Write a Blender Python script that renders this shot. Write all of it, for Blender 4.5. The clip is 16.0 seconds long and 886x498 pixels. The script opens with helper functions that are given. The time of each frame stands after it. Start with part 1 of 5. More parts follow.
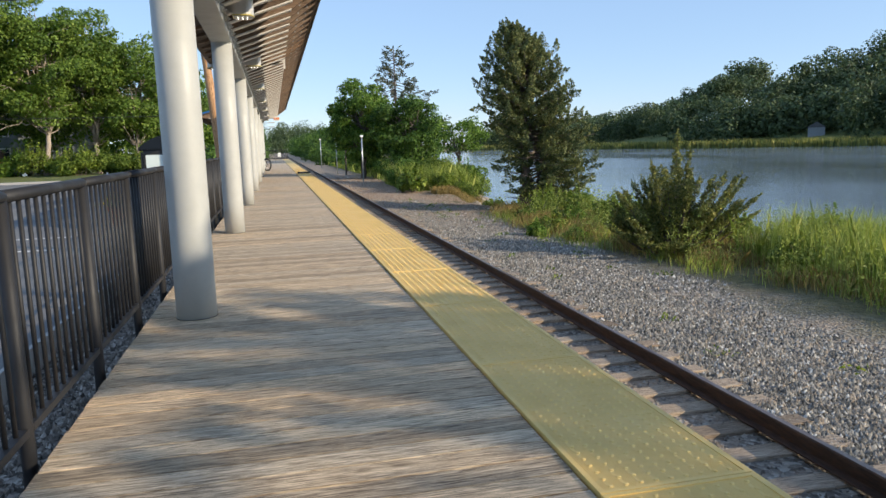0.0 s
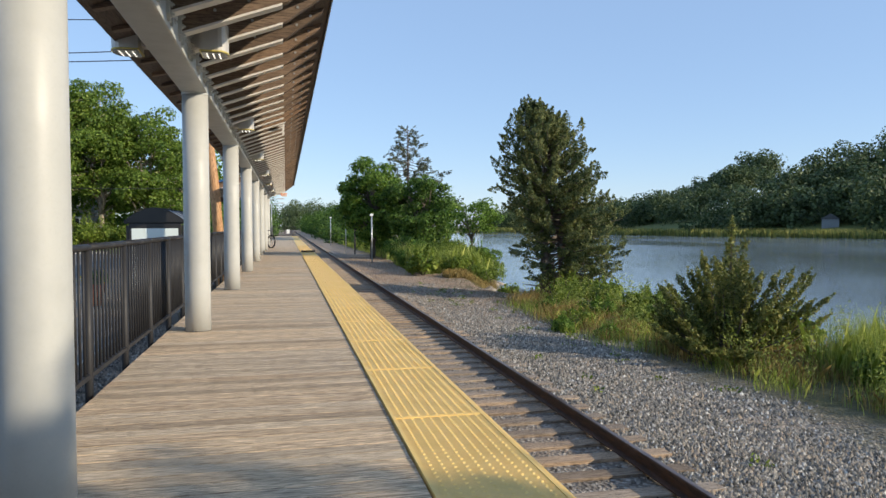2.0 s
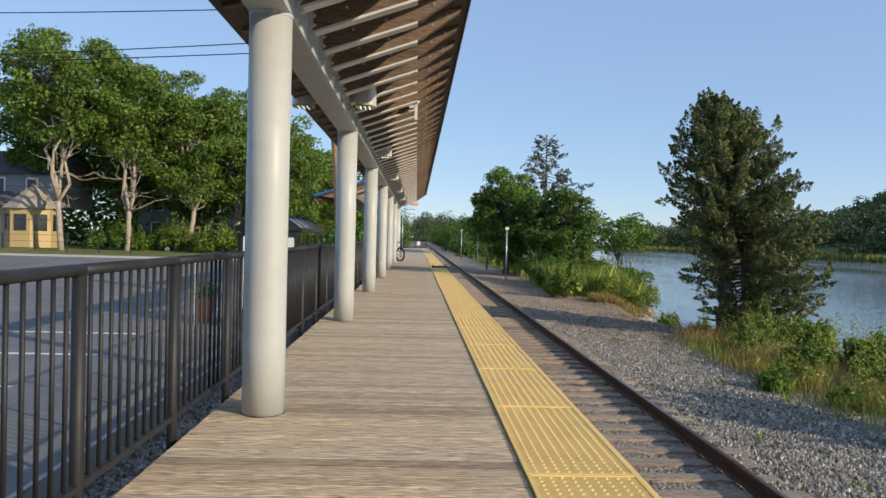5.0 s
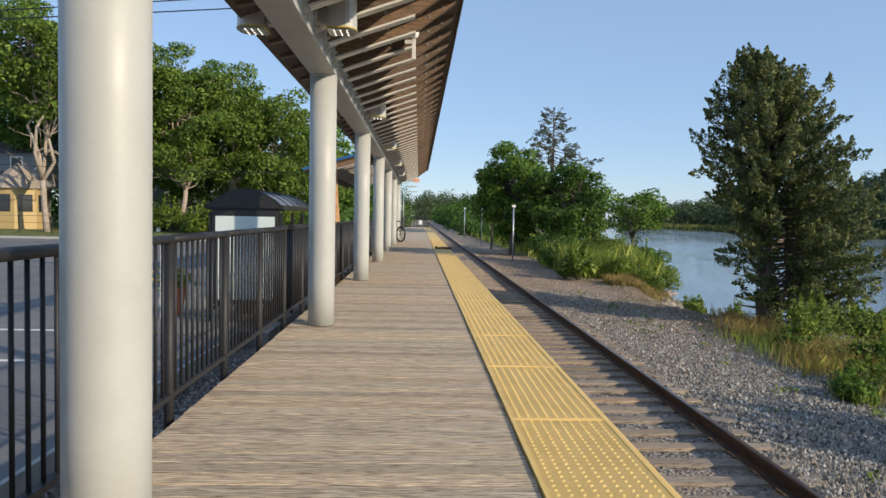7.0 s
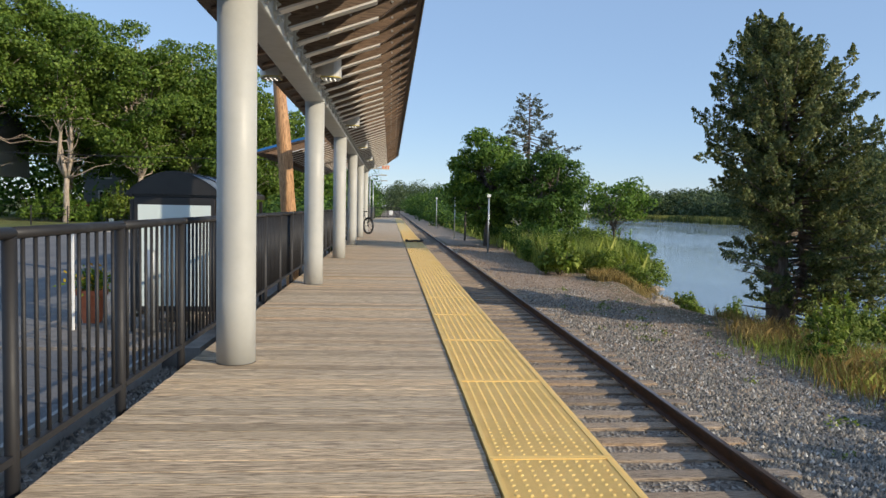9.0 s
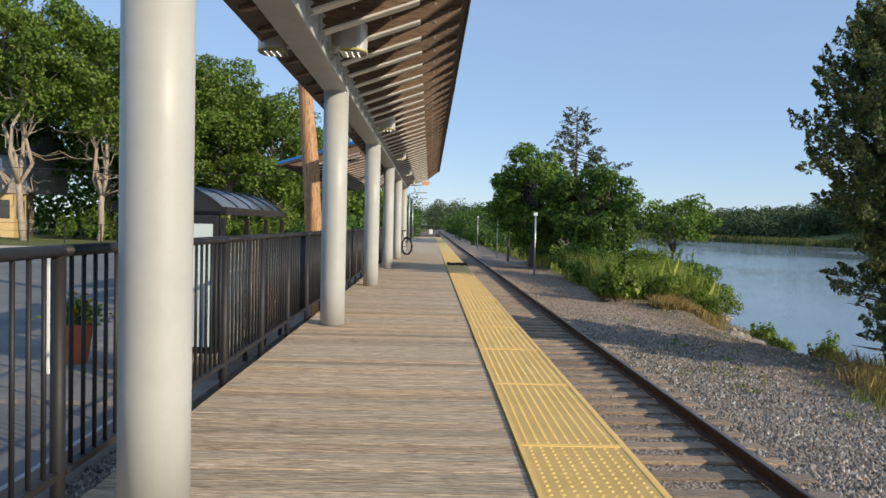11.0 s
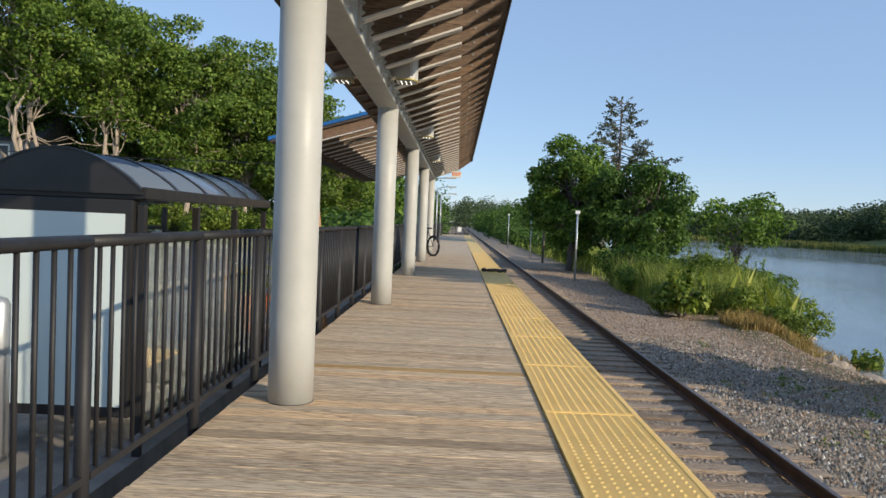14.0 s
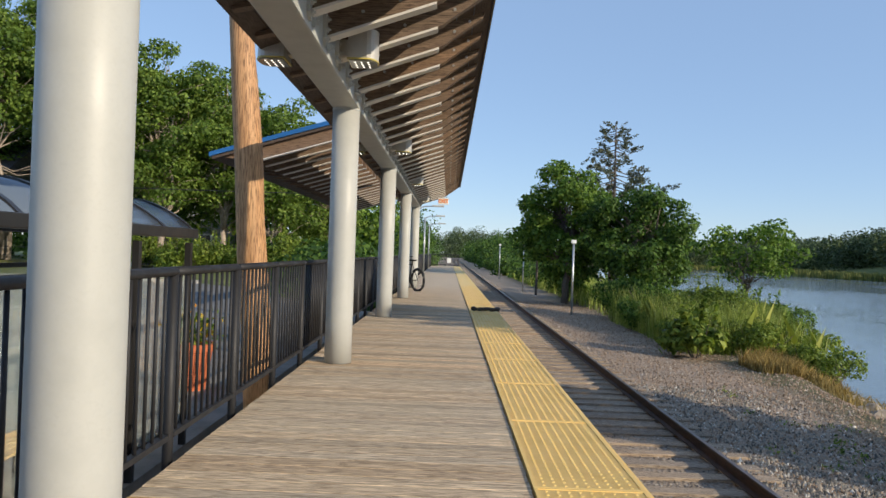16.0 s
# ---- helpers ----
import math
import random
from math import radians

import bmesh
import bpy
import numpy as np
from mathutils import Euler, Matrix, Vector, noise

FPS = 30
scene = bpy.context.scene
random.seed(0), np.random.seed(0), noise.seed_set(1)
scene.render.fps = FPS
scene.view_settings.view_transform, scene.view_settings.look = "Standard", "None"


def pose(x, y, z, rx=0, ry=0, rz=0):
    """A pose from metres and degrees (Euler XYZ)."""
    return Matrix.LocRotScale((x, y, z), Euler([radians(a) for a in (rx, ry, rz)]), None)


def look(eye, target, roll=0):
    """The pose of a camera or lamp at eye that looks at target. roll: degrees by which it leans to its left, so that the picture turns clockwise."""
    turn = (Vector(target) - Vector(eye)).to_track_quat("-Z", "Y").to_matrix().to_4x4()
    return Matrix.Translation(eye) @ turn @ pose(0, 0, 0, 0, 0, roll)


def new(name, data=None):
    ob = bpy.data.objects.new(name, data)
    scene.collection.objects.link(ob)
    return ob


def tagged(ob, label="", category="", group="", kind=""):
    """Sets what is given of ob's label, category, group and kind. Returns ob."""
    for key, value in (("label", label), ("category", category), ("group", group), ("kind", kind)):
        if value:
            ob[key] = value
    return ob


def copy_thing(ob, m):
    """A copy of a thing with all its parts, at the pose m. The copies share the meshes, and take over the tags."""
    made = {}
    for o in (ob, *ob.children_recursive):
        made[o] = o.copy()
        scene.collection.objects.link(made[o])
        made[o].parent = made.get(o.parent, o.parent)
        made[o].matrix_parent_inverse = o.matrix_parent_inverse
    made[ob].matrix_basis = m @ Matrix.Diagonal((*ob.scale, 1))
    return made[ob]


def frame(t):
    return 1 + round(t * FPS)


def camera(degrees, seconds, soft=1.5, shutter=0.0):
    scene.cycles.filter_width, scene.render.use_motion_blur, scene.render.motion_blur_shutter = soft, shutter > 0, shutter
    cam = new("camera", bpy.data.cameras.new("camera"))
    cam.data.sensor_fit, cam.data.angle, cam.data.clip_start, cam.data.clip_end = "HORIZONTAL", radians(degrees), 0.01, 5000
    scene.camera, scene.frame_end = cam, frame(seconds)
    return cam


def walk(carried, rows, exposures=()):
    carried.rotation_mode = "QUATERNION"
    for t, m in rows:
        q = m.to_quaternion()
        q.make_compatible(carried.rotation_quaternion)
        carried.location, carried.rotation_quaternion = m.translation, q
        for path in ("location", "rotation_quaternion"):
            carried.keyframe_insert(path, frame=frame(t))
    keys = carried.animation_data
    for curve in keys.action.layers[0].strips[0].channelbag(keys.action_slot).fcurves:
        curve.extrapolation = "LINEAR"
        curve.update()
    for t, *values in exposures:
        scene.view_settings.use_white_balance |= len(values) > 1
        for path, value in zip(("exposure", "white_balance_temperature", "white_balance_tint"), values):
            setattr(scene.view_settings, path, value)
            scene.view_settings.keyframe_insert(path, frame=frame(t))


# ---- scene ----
cam = camera(63.3, 16.0)
EXPO = 0.53
PATH = [
    (0, (-1.008, -0.969, 1.207), (-0.566, 0.96, 0.917), -1.8),
    (0.5, (-0.874, -0.395, 1.184), (-0.543, 1.563, 0.943), -1.1),
    (1, (-0.754, 0.173, 1.182), (-0.397, 2.137, 1.043), 0.1),
    (1.5, (-0.687, 0.734, 1.199), (-0.302, 2.694, 1.108), -0.6),
    (2, (-0.633, 1.327, 1.21), (-0.206, 3.28, 1.143), -0.2),
    (2.5, (-0.584, 1.935, 1.232), (-0.137, 3.884, 1.225), 1.2),
    (3, (-0.604, 2.531, 1.228), (-0.181, 4.485, 1.232), 2.9),
    (3.5, (-0.568, 3.184, 1.231), (-0.315, 5.168, 1.237), 2.3),
    (4, (-0.588, 3.812, 1.236), (-0.439, 5.807, 1.244), 1.7),
    (6.5, (-0.608, 6.936, 1.225), (-0.554, 8.933, 1.125), 1.4),
    (7, (-0.573, 7.546, 1.222), (-0.504, 9.542, 1.131), 1.1),
    (7.5, (-0.564, 8.13, 1.24), (-0.474, 10.127, 1.169), 1.2),
    (8, (-0.502, 8.815, 1.243), (-0.353, 10.808, 1.173), 1.2),
    (8.5, (-0.509, 9.371, 1.24), (-0.331, 11.361, 1.143), 1.5),
    (9, (-0.49, 10.006, 1.199), (-0.341, 11.997, 1.083), 1.2),
    (9.5, (-0.506, 10.618, 1.197), (-0.404, 12.611, 1.071), 1.1),
    (10, (-0.503, 11.211, 1.19), (-0.459, 13.208, 1.086), 0.6),
    (12.5, (-0.567, 14.504, 1.219), (-0.529, 16.504, 1.213), 2.4),
    (13, (-0.596, 15.135, 1.214), (-0.588, 17.135, 1.236), 2.5),
    (13.5, (-0.565, 15.775, 1.185), (-0.598, 17.774, 1.175), 1.8),
    (14, (-0.605, 16.398, 1.191), (-0.642, 18.396, 1.115), 2.4),
    (14.5, (-0.558, 16.962, 1.169), (-0.579, 18.96, 1.093), 2.6),
    (15, (-0.54, 17.555, 1.177), (-0.569, 19.553, 1.106), 2.7),
    (15.5, (-0.519, 18.16, 1.215), (-0.507, 20.159, 1.15), 2.8),
    (16, (-0.486, 18.736, 1.217), (-0.501, 20.736, 1.227), 2.0),
]
walk(cam, [(t, look(eye, target, roll)) for t, eye, target, roll in PATH], exposures=[(0.0, EXPO + 0.24), (1.5, EXPO + 0.2), (2.5, EXPO + 0.1), (3.5, EXPO), (16.0, EXPO)])

# ---- world and sun ----
SUN_EL, SUN_AZ = radians(21.0), radians(126.0)
world = bpy.data.worlds.new("world")
scene.world = world
world.use_nodes = True
wt = world.node_tree
sky = wt.nodes.new("ShaderNodeTexSky")
sky.sky_type, sky.sun_disc = "NISHITA", False
sky.sun_elevation, sky.sun_rotation = SUN_EL, SUN_AZ
sky.air_density, sky.dust_density, sky.ozone_density = 0.85, 0.1, 2.4
wt.nodes["Background"].inputs["Strength"].default_value = 0.132
tint = wt.nodes.new("ShaderNodeMix")
tint.data_type, tint.blend_type = "RGBA", "MULTIPLY"
tint.inputs[0].default_value = 1.0
tint.inputs[7].default_value = (1.04, 1.0, 0.93, 1)
wt.links.new(sky.outputs[0], tint.inputs[6])
haze = wt.nodes.new("ShaderNodeMix")  # even summer haze over the clear sky
haze.data_type = "RGBA"
haze.inputs[0].default_value = 0.62
haze.inputs[7].default_value = (1.76, 2.62, 4.2, 1)
wt.links.new(tint.outputs[2], haze.inputs[6])
wt.links.new(haze.outputs[2], wt.nodes["Background"].inputs["Color"])
sun_data = bpy.data.lights.new("sun", "SUN")
sun_data.energy, sun_data.angle, sun_data.color = 3.15, radians(0.6), (1.0, 0.86, 0.66)
sun = new("sun", sun_data)
sun_from = Vector((math.sin(SUN_AZ) * math.cos(SUN_EL), math.cos(SUN_AZ) * math.cos(SUN_EL), math.sin(SUN_EL)))
sun.matrix_world = look(sun_from * 60, (0, 0, 0))


# ---- materials ----
class Nodes:
    def __init__(self, name, rough=0.6, metal=0.0, spec=0.5):
        self.mat = bpy.data.materials.new(name)
        self.mat.use_nodes = True
        self.t = self.mat.node_tree
        self.b = self.t.nodes["Principled BSDF"]
        self.b.inputs["Roughness"].default_value = rough
        self.b.inputs["Metallic"].default_value = metal
        self.b.inputs["Specular IOR Level"].default_value = spec
        self.co = self.t.nodes.new("ShaderNodeTexCoord")

    def link(self, a, b):
        self.t.links.new(a, b)

    def coords(self, scale=(1, 1, 1), space="Object", per_object=False):
        m = self.t.nodes.new("ShaderNodeMapping")
        m.inputs["Scale"].default_value = scale
        src = self.co.outputs[space]
        if per_object:
            info = self.t.nodes.new("ShaderNodeObjectInfo")
            mul = self.t.nodes.new("ShaderNodeMath")
            mul.operation = "MULTIPLY"
            mul.inputs[1].default_value = 91.0
            self.link(info.outputs["Random"], mul.inputs[0])
            self.link(mul.outputs[0], m.inputs["Location"])
        self.link(src, m.inputs["Vector"])
        return m.outputs[0]

    def noise(self, vec, scale=5, detail=4, rough=0.55, distort=0.0):
        n = self.t.nodes.new("ShaderNodeTexNoise")
        n.inputs["Scale"].default_value = scale
        n.inputs["Detail"].default_value = detail
        n.inputs["Roughness"].default_value = rough
        n.inputs["Distortion"].default_value = distort
        if vec:
            self.link(vec, n.inputs["Vector"])
        return n.outputs["Fac"]

    def voronoi(self, vec, scale, feature="F1", out="Distance"):
        n = self.t.nodes.new("ShaderNodeTexVoronoi")
        n.feature = feature
        n.inputs["Scale"].default_value = scale
        self.link(vec, n.inputs["Vector"])
        return n.outputs[out]

    def ramp(self, fac, stops):
        r = self.t.nodes.new("ShaderNodeValToRGB")
        el = r.color_ramp.elements
        while len(el) < len(stops):
            el.new(0.5)
        for e, (p, c) in zip(el, stops):
            e.position, e.color = p, (*c, 1) if len(c) == 3 else c
        self.link(fac, r.inputs["Fac"])
        return r.outputs["Color"]

    def mix(self, a, b, fac, mode="MIX"):
        m = self.t.nodes.new("ShaderNodeMix")
        m.data_type, m.blend_type = "RGBA", mode
        if isinstance(fac, (int, float)):
            m.inputs[0].default_value = fac
        else:
            self.link(fac, m.inputs[0])
        for sock, v in ((m.inputs[6], a), (m.inputs[7], b)):
            if isinstance(v, tuple):
                sock.default_value = (*v, 1)
            else:
                self.link(v, sock)
        return m.outputs[2]

    def random(self, island=False):
        n = self.t.nodes.new("ShaderNodeNewGeometry" if island else "ShaderNodeObjectInfo")
        return n.outputs["Random Per Island" if island else "Random"]

    def color(self, c):
        if isinstance(c, tuple):
            self.b.inputs["Base Color"].default_value = (*c, 1)
        else:
            self.link(c, self.b.inputs["Base Color"])

    def rough(self, c):
        self.link(c, self.b.inputs["Roughness"])

    def bump(self, h, strength=0.3, dist=0.01):
        n = self.t.nodes.new("ShaderNodeBump")
        n.inputs["Strength"].default_value, n.inputs["Distance"].default_value = strength, dist
        self.link(h, n.inputs["Height"])
        self.link(n.outputs[0], self.b.inputs["Normal"])


def wood(name, dark, light, along="x", rough=0.75, per_object=True, fine=1.0, sharp=0.0):
    n = Nodes(name, rough)
    st = {"x": (0.8, 16, 16), "y": (16, 0.8, 16), "z": (16, 16, 0.8)}[along]
    v = n.coords(tuple(s * fine for s in st), per_object=per_object)
    g = n.noise(v, 3.0, 6, 0.65, 0.6)
    v2 = n.coords(tuple(s * 0.16 for s in st), per_object=per_object)
    big = n.noise(v2, 2.0, 3, 0.5, 0.3)
    c = n.ramp(g, [(0.28 + 0.06 * sharp, dark), (0.5, tuple((a + b) / 2 for a, b in zip(dark, light))), (0.72 - 0.08 * sharp, light)])
    c = n.mix(c, tuple(x * 0.62 for x in light), n.ramp(big, [(0.42, (0, 0, 0)), (0.75, (1, 1, 1))]))
    if per_object:
        c = n.mix(c, n.ramp(n.random(), [(0.0, (0.64, 0.585, 0.51)), (0.2, (0.88, 0.86, 0.82)), (0.4, (1.04, 1.01, 0.95)), (0.65, (0.86, 0.77, 0.66)), (0.85, (1.12, 1.06, 0.96)), (1.0, (1.16, 0.98, 0.77))]), 1.0, "MULTIPLY")
    hair = n.noise(n.coords(tuple(s * fine * (4 - 2.2 * sharp) for s in st), per_object=per_object), 3.0, 3, 0.6)
    c = n.mix(c, n.ramp(hair, [(0.36, (0.30, 0.26, 0.22)), (0.53, (1.14, 1.14, 1.14))]), 0.92, "MULTIPLY")
    knot = n.voronoi(n.coords((1.1, 3.0, 3.0) if along == "x" else (2, 2, 2), per_object=per_object), 1.6)
    if along == "x":
        c = n.mix(c, (0.10, 0.07, 0.05), n.ramp(knot, [(0.018, (0.75, 0.75, 0.75)), (0.05, (0, 0, 0))]))
    n.color(c)
    n.bump(hair, 0.3, 0.003)
    return n.mat


def paint(name, c, rough=0.4, metal=0.0, dirt=0.12, scale=6.0):
    n = Nodes(name, rough, metal)
    v = n.coords()
    a, b = n.noise(v, scale, 6, 0.6), n.noise(v, scale * 12, 3, 0.6)
    m = n.mix(c, tuple(x * (1 - dirt * 2.2) for x in c), n.ramp(a, [(0.45, (0, 0, 0)), (0.8, (1, 1, 1))]))
    n.color(n.mix(m, tuple(x * (1 - dirt) for x in c), n.ramp(b, [(0.5, (0, 0, 0)), (0.75, (1, 1, 1))])))
    n.rough(n.ramp(a, [(0.3, (rough * 0.85,) * 3), (0.8, (min(1, rough * 1.3),) * 3)]))
    n.bump(b, 0.08, 0.002)
    return n.mat


def foliage(name, tones, trans=0.25, rough=0.55):
    """Leaves: tones from dark to bright by leaf, with light passing through."""
    n = Nodes(name, rough, 0.0, 0.3)
    k = len(tones) - 1
    c = n.ramp(n.random(True), [(i / k, t) for i, t in enumerate(tones)])
    big = n.noise(n.coords(), 0.9, 2, 0.5)
    c = n.mix(c, n.ramp(big, [(0.3, (0.6, 0.66, 0.6)), (0.7, (1.15, 1.1, 0.9))]), 1.0, "MULTIPLY")
    n.color(c)
    tr = n.t.nodes.new("ShaderNodeBsdfTranslucent")
    n.link(n.mix(c, (1.0, 1.0, 0.35), 0.25, "MULTIPLY"), tr.inputs["Color"])
    ms = n.t.nodes.new("ShaderNodeMixShader")
    ms.inputs[0].default_value = trans
    n.link(n.b.outputs[0], ms.inputs[1])
    n.link(tr.outputs[0], ms.inputs[2])
    n.link(ms.outputs[0], n.t.nodes["Material Output"].inputs["Surface"])
    return n.mat


def plain(name, c, rough=0.5, metal=0.0, emit=0.0, trans=0.0):
    n = Nodes(name, rough, metal)
    n.color(c)
    if emit:
        n.b.inputs["Emission Color"].default_value = (*c, 1)
        n.b.inputs["Emission Strength"].default_value = emit
    n.b.inputs["Transmission Weight"].default_value = trans
    return n.mat


M_DECK = wood("weathered_decking", (0.21, 0.155, 0.11), (0.92, 0.77, 0.575), "x", fine=2.3, sharp=1.0)
M_NEWPLANK = wood("fresh_decking", (0.45, 0.29, 0.11), (0.72, 0.52, 0.25), "x")
M_FRAME = wood("deck_framing", (0.06, 0.05, 0.04), (0.16, 0.13, 0.10), "y", per_object=False)
M_TIE = wood("weathered_tie", (0.17, 0.135, 0.105), (0.54, 0.455, 0.37), "x", 0.85, fine=1.6, sharp=0.7)
M_RAFTER = wood("rafter_wood", (0.10, 0.07, 0.052), (0.27, 0.195, 0.145), "x", 0.6)
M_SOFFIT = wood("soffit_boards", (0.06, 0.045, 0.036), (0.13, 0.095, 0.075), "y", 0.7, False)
M_LOG = wood("peeled_log", (0.30, 0.14, 0.055), (0.62, 0.36, 0.17), "z", 0.65, False, 0.5)
M_WHITE = paint("white_steel", (0.47, 0.475, 0.45), 0.5, 0, 0.05)
M_FLANGE = paint("cream_steel", (0.72, 0.69, 0.65), 0.45, 0, 0.10)
M_BLACK = paint("black_fence_paint", (0.017, 0.017, 0.019), 0.56, 0, 0.1)
M_YELLOW = paint("yellow_tactile", (0.90, 0.62, 0.20), 0.55, 0, 0.08, 3.0)
M_GALV = paint("galvanised_steel", (0.50, 0.52, 0.53), 0.4, 0.7, 0.1)
M_DARKSTEEL = paint("dark_bronze", (0.030, 0.028, 0.027), 0.35, 0.2, 0.1)
M_BLUE = paint("blue_metal_roof", (0.03, 0.16, 0.42), 0.35, 0.3, 0.1)
M_LAMP = paint("lamp_housing", (0.55, 0.53, 0.49), 0.4, 0.2, 0.08)
# Glow added to the diodes; the lamps themselves look dull and unlit.
M_LED = plain("led", (1.0, 0.93, 0.80), 0.4, emit=1.0)
M_LENS = plain("lamp_lens", (0.20, 0.19, 0.15), 0.25)
M_RIM = plain("lamp_rim", (0.55, 0.46, 0.12), 0.35)
M_TERRA = paint("terracotta", (0.55, 0.15, 0.06), 0.7, 0, 0.1)
M_PANEL = plain("poster_panel", (0.62, 0.70, 0.68), 0.12)
M_RUBBER = plain("rubber", (0.02, 0.02, 0.02), 0.7)
M_CHROME = plain("bright_metal", (0.7, 0.7, 0.7), 0.25, 1.0)
M_GLASS = plain("clear_glass", (0.82, 0.88, 0.86), 0.03, trans=0.92)
M_SMOKE = plain("smoked_glass", (0.12, 0.15, 0.19), 0.22)
M_WINDOW = plain("dark_window", (0.03, 0.035, 0.04), 0.08)
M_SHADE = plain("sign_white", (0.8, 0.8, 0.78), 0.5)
M_ORANGE = plain("sign_orange", (0.85, 0.24, 0.05), 0.5)
M_SIDING = paint("pale_siding", (0.36, 0.30, 0.24), 0.7, 0, 0.12)
M_YTRIM = paint("yellow_trim", (0.5, 0.36, 0.16), 0.6, 0, 0.1)
M_SHINGLE = paint("roof_shingles", (0.10, 0.10, 0.105), 0.9, 0, 0.2, 3)
M_GREYWALL = paint("grey_siding", (0.25, 0.27, 0.29), 0.8, 0, 0.1)
M_CARRED = paint("red_car_paint", (0.16, 0.02, 0.02), 0.25, 0.2, 0.05)
M_CARSILVER = paint("silver_car_paint", (0.45, 0.47, 0.50), 0.25, 0.5, 0.05)
M_WIRE = plain("cable", (0.02, 0.02, 0.025), 0.6)
M_CONC = paint("concrete", (0.42, 0.40, 0.37), 0.85, 0, 0.12)
M_PAVER = paint("worn_pavers", (0.24, 0.215, 0.19), 0.9, 0, 0.2, 2.5)
M_LINE = paint("road_paint", (0.72, 0.72, 0.70), 0.7, 0, 0.15)

n = Nodes("rusty_rail", 0.6, 0.35)
v = n.coords((6, 1.2, 6))
a = n.noise(v, 4, 6, 0.65)
n.color(n.ramp(a, [(0.3, (0.035, 0.022, 0.016)), (0.6, (0.10, 0.052, 0.032)), (0.8, (0.16, 0.085, 0.05))]))
n.bump(a, 0.2, 0.004)
M_RAIL = n.mat

n = Nodes("rail_head", 0.35, 0.8)
a = n.noise(n.coords((8, 0.8, 8)), 4, 5, 0.6)
n.color(n.ramp(a, [(0.35, (0.16, 0.10, 0.075)), (0.7, (0.30, 0.22, 0.17))]))
M_RAILTOP = n.mat

n = Nodes("stones", 0.85)
c = n.ramp(n.random(True), [(0.0, (0.05, 0.048, 0.042)), (0.35, (0.20, 0.185, 0.155)), (0.65, (0.36, 0.335, 0.285)), (0.85, (0.36, 0.275, 0.19)), (1.0, (0.72, 0.70, 0.64))])
n.color(c)
n.bump(n.noise(n.coords(), 60, 3), 0.3, 0.003)
M_STONE = n.mat

# Grimy stone between the ties; the dark tone also stands for platform shade.
n = Nodes("grimy_shaded_stones", 0.9)
n.color(n.ramp(n.random(True), [(0.0, (0.06, 0.052, 0.043)), (0.5, (0.18, 0.155, 0.128)), (0.85, (0.31, 0.27, 0.225)), (1.0, (0.52, 0.48, 0.43))]))
n.bump(n.noise(n.coords(), 60, 3), 0.3, 0.003)
M_GRIMESHADE = n.mat

n = Nodes("brown_chips", 0.9)
n.color(n.ramp(n.random(True), [(0.0, (0.14, 0.095, 0.06)), (0.5, (0.30, 0.21, 0.14)), (0.85, (0.42, 0.31, 0.22)), (1.0, (0.52, 0.46, 0.38))]))
n.bump(n.noise(n.coords(), 60, 3), 0.3, 0.003)
M_CHIP = n.mat

n = Nodes("ground_mix", 0.95)
v = n.coords()
sepn = n.t.nodes.new("ShaderNodeSeparateXYZ")
n.link(n.co.outputs["Object"], sepn.inputs[0])
cell = n.voronoi(v, 22, "F1", "Color")
bw = n.t.nodes.new("ShaderNodeRGBToBW")
n.link(cell, bw.inputs[0])
grav = n.ramp(bw.outputs[0], [(0.1, (0.08, 0.07, 0.06)), (0.5, (0.22, 0.195, 0.165)), (0.9, (0.42, 0.39, 0.34))])
patch = n.noise(v, 0.45, 5, 0.6)
brown = n.ramp(n.noise(v, 9, 5, 0.7), [(0.3, (0.27, 0.19, 0.13)), (0.7, (0.50, 0.38, 0.27))])
grav = n.mix(grav, brown, n.ramp(patch, [(0.5, (0, 0, 0)), (0.68, (0.85, 0.85, 0.85))]))
far = n.t.nodes.new("ShaderNodeMapRange")
far.inputs["From Min"].default_value, far.inputs["From Max"].default_value = 19.0, 32.0
n.link(sepn.outputs["Y"], far.inputs["Value"])
grav = n.mix(grav, brown, n.mix((0, 0, 0), (0.6, 0.6, 0.6), far.outputs[0]))
soil = n.ramp(n.noise(v, 6, 5, 0.7), [(0.3, (0.06, 0.055, 0.025)), (0.55, (0.12, 0.11, 0.045)), (0.8, (0.24, 0.20, 0.10))])
edge = n.t.nodes.new("ShaderNodeMapRange")
edge.inputs["From Min"].default_value, edge.inputs["From Max"].default_value = 6.0, 7.4
wob = n.t.nodes.new("ShaderNodeMath")
wob.operation = "MULTIPLY_ADD"
wob.inputs[1].default_value, wob.inputs[2].default_value = 2.4, -1.2
n.link(n.noise(v, 0.7, 4, 0.6), wob.inputs[0])
addn = n.t.nodes.new("ShaderNodeMath")
addn.operation = "ADD"
n.link(sepn.outputs["X"], addn.inputs[0])
n.link(wob.outputs[0], addn.inputs[1])
n.link(addn.outputs[0], edge.inputs["Value"])
n.color(n.mix(grav, soil, edge.outputs[0]))
n.bump(n.voronoi(v, 22), 0.9, 0.03)
M_GROUND = n.mat

n = Nodes("asphalt", 0.9)
v = n.coords()
a = n.noise(v, 120, 3, 0.7)
b = n.noise(v, 0.6, 5, 0.6)
c = n.ramp(a, [(0.3, (0.11, 0.11, 0.11)), (0.7, (0.22, 0.215, 0.21))])
n.color(n.mix(c, n.ramp(b, [(0.3, (0.75, 0.76, 0.8)), (0.7, (1.2, 1.17, 1.12))]), 1.0, "MULTIPLY"))
n.bump(a, 0.3, 0.004)
M_ASPHALT = n.mat

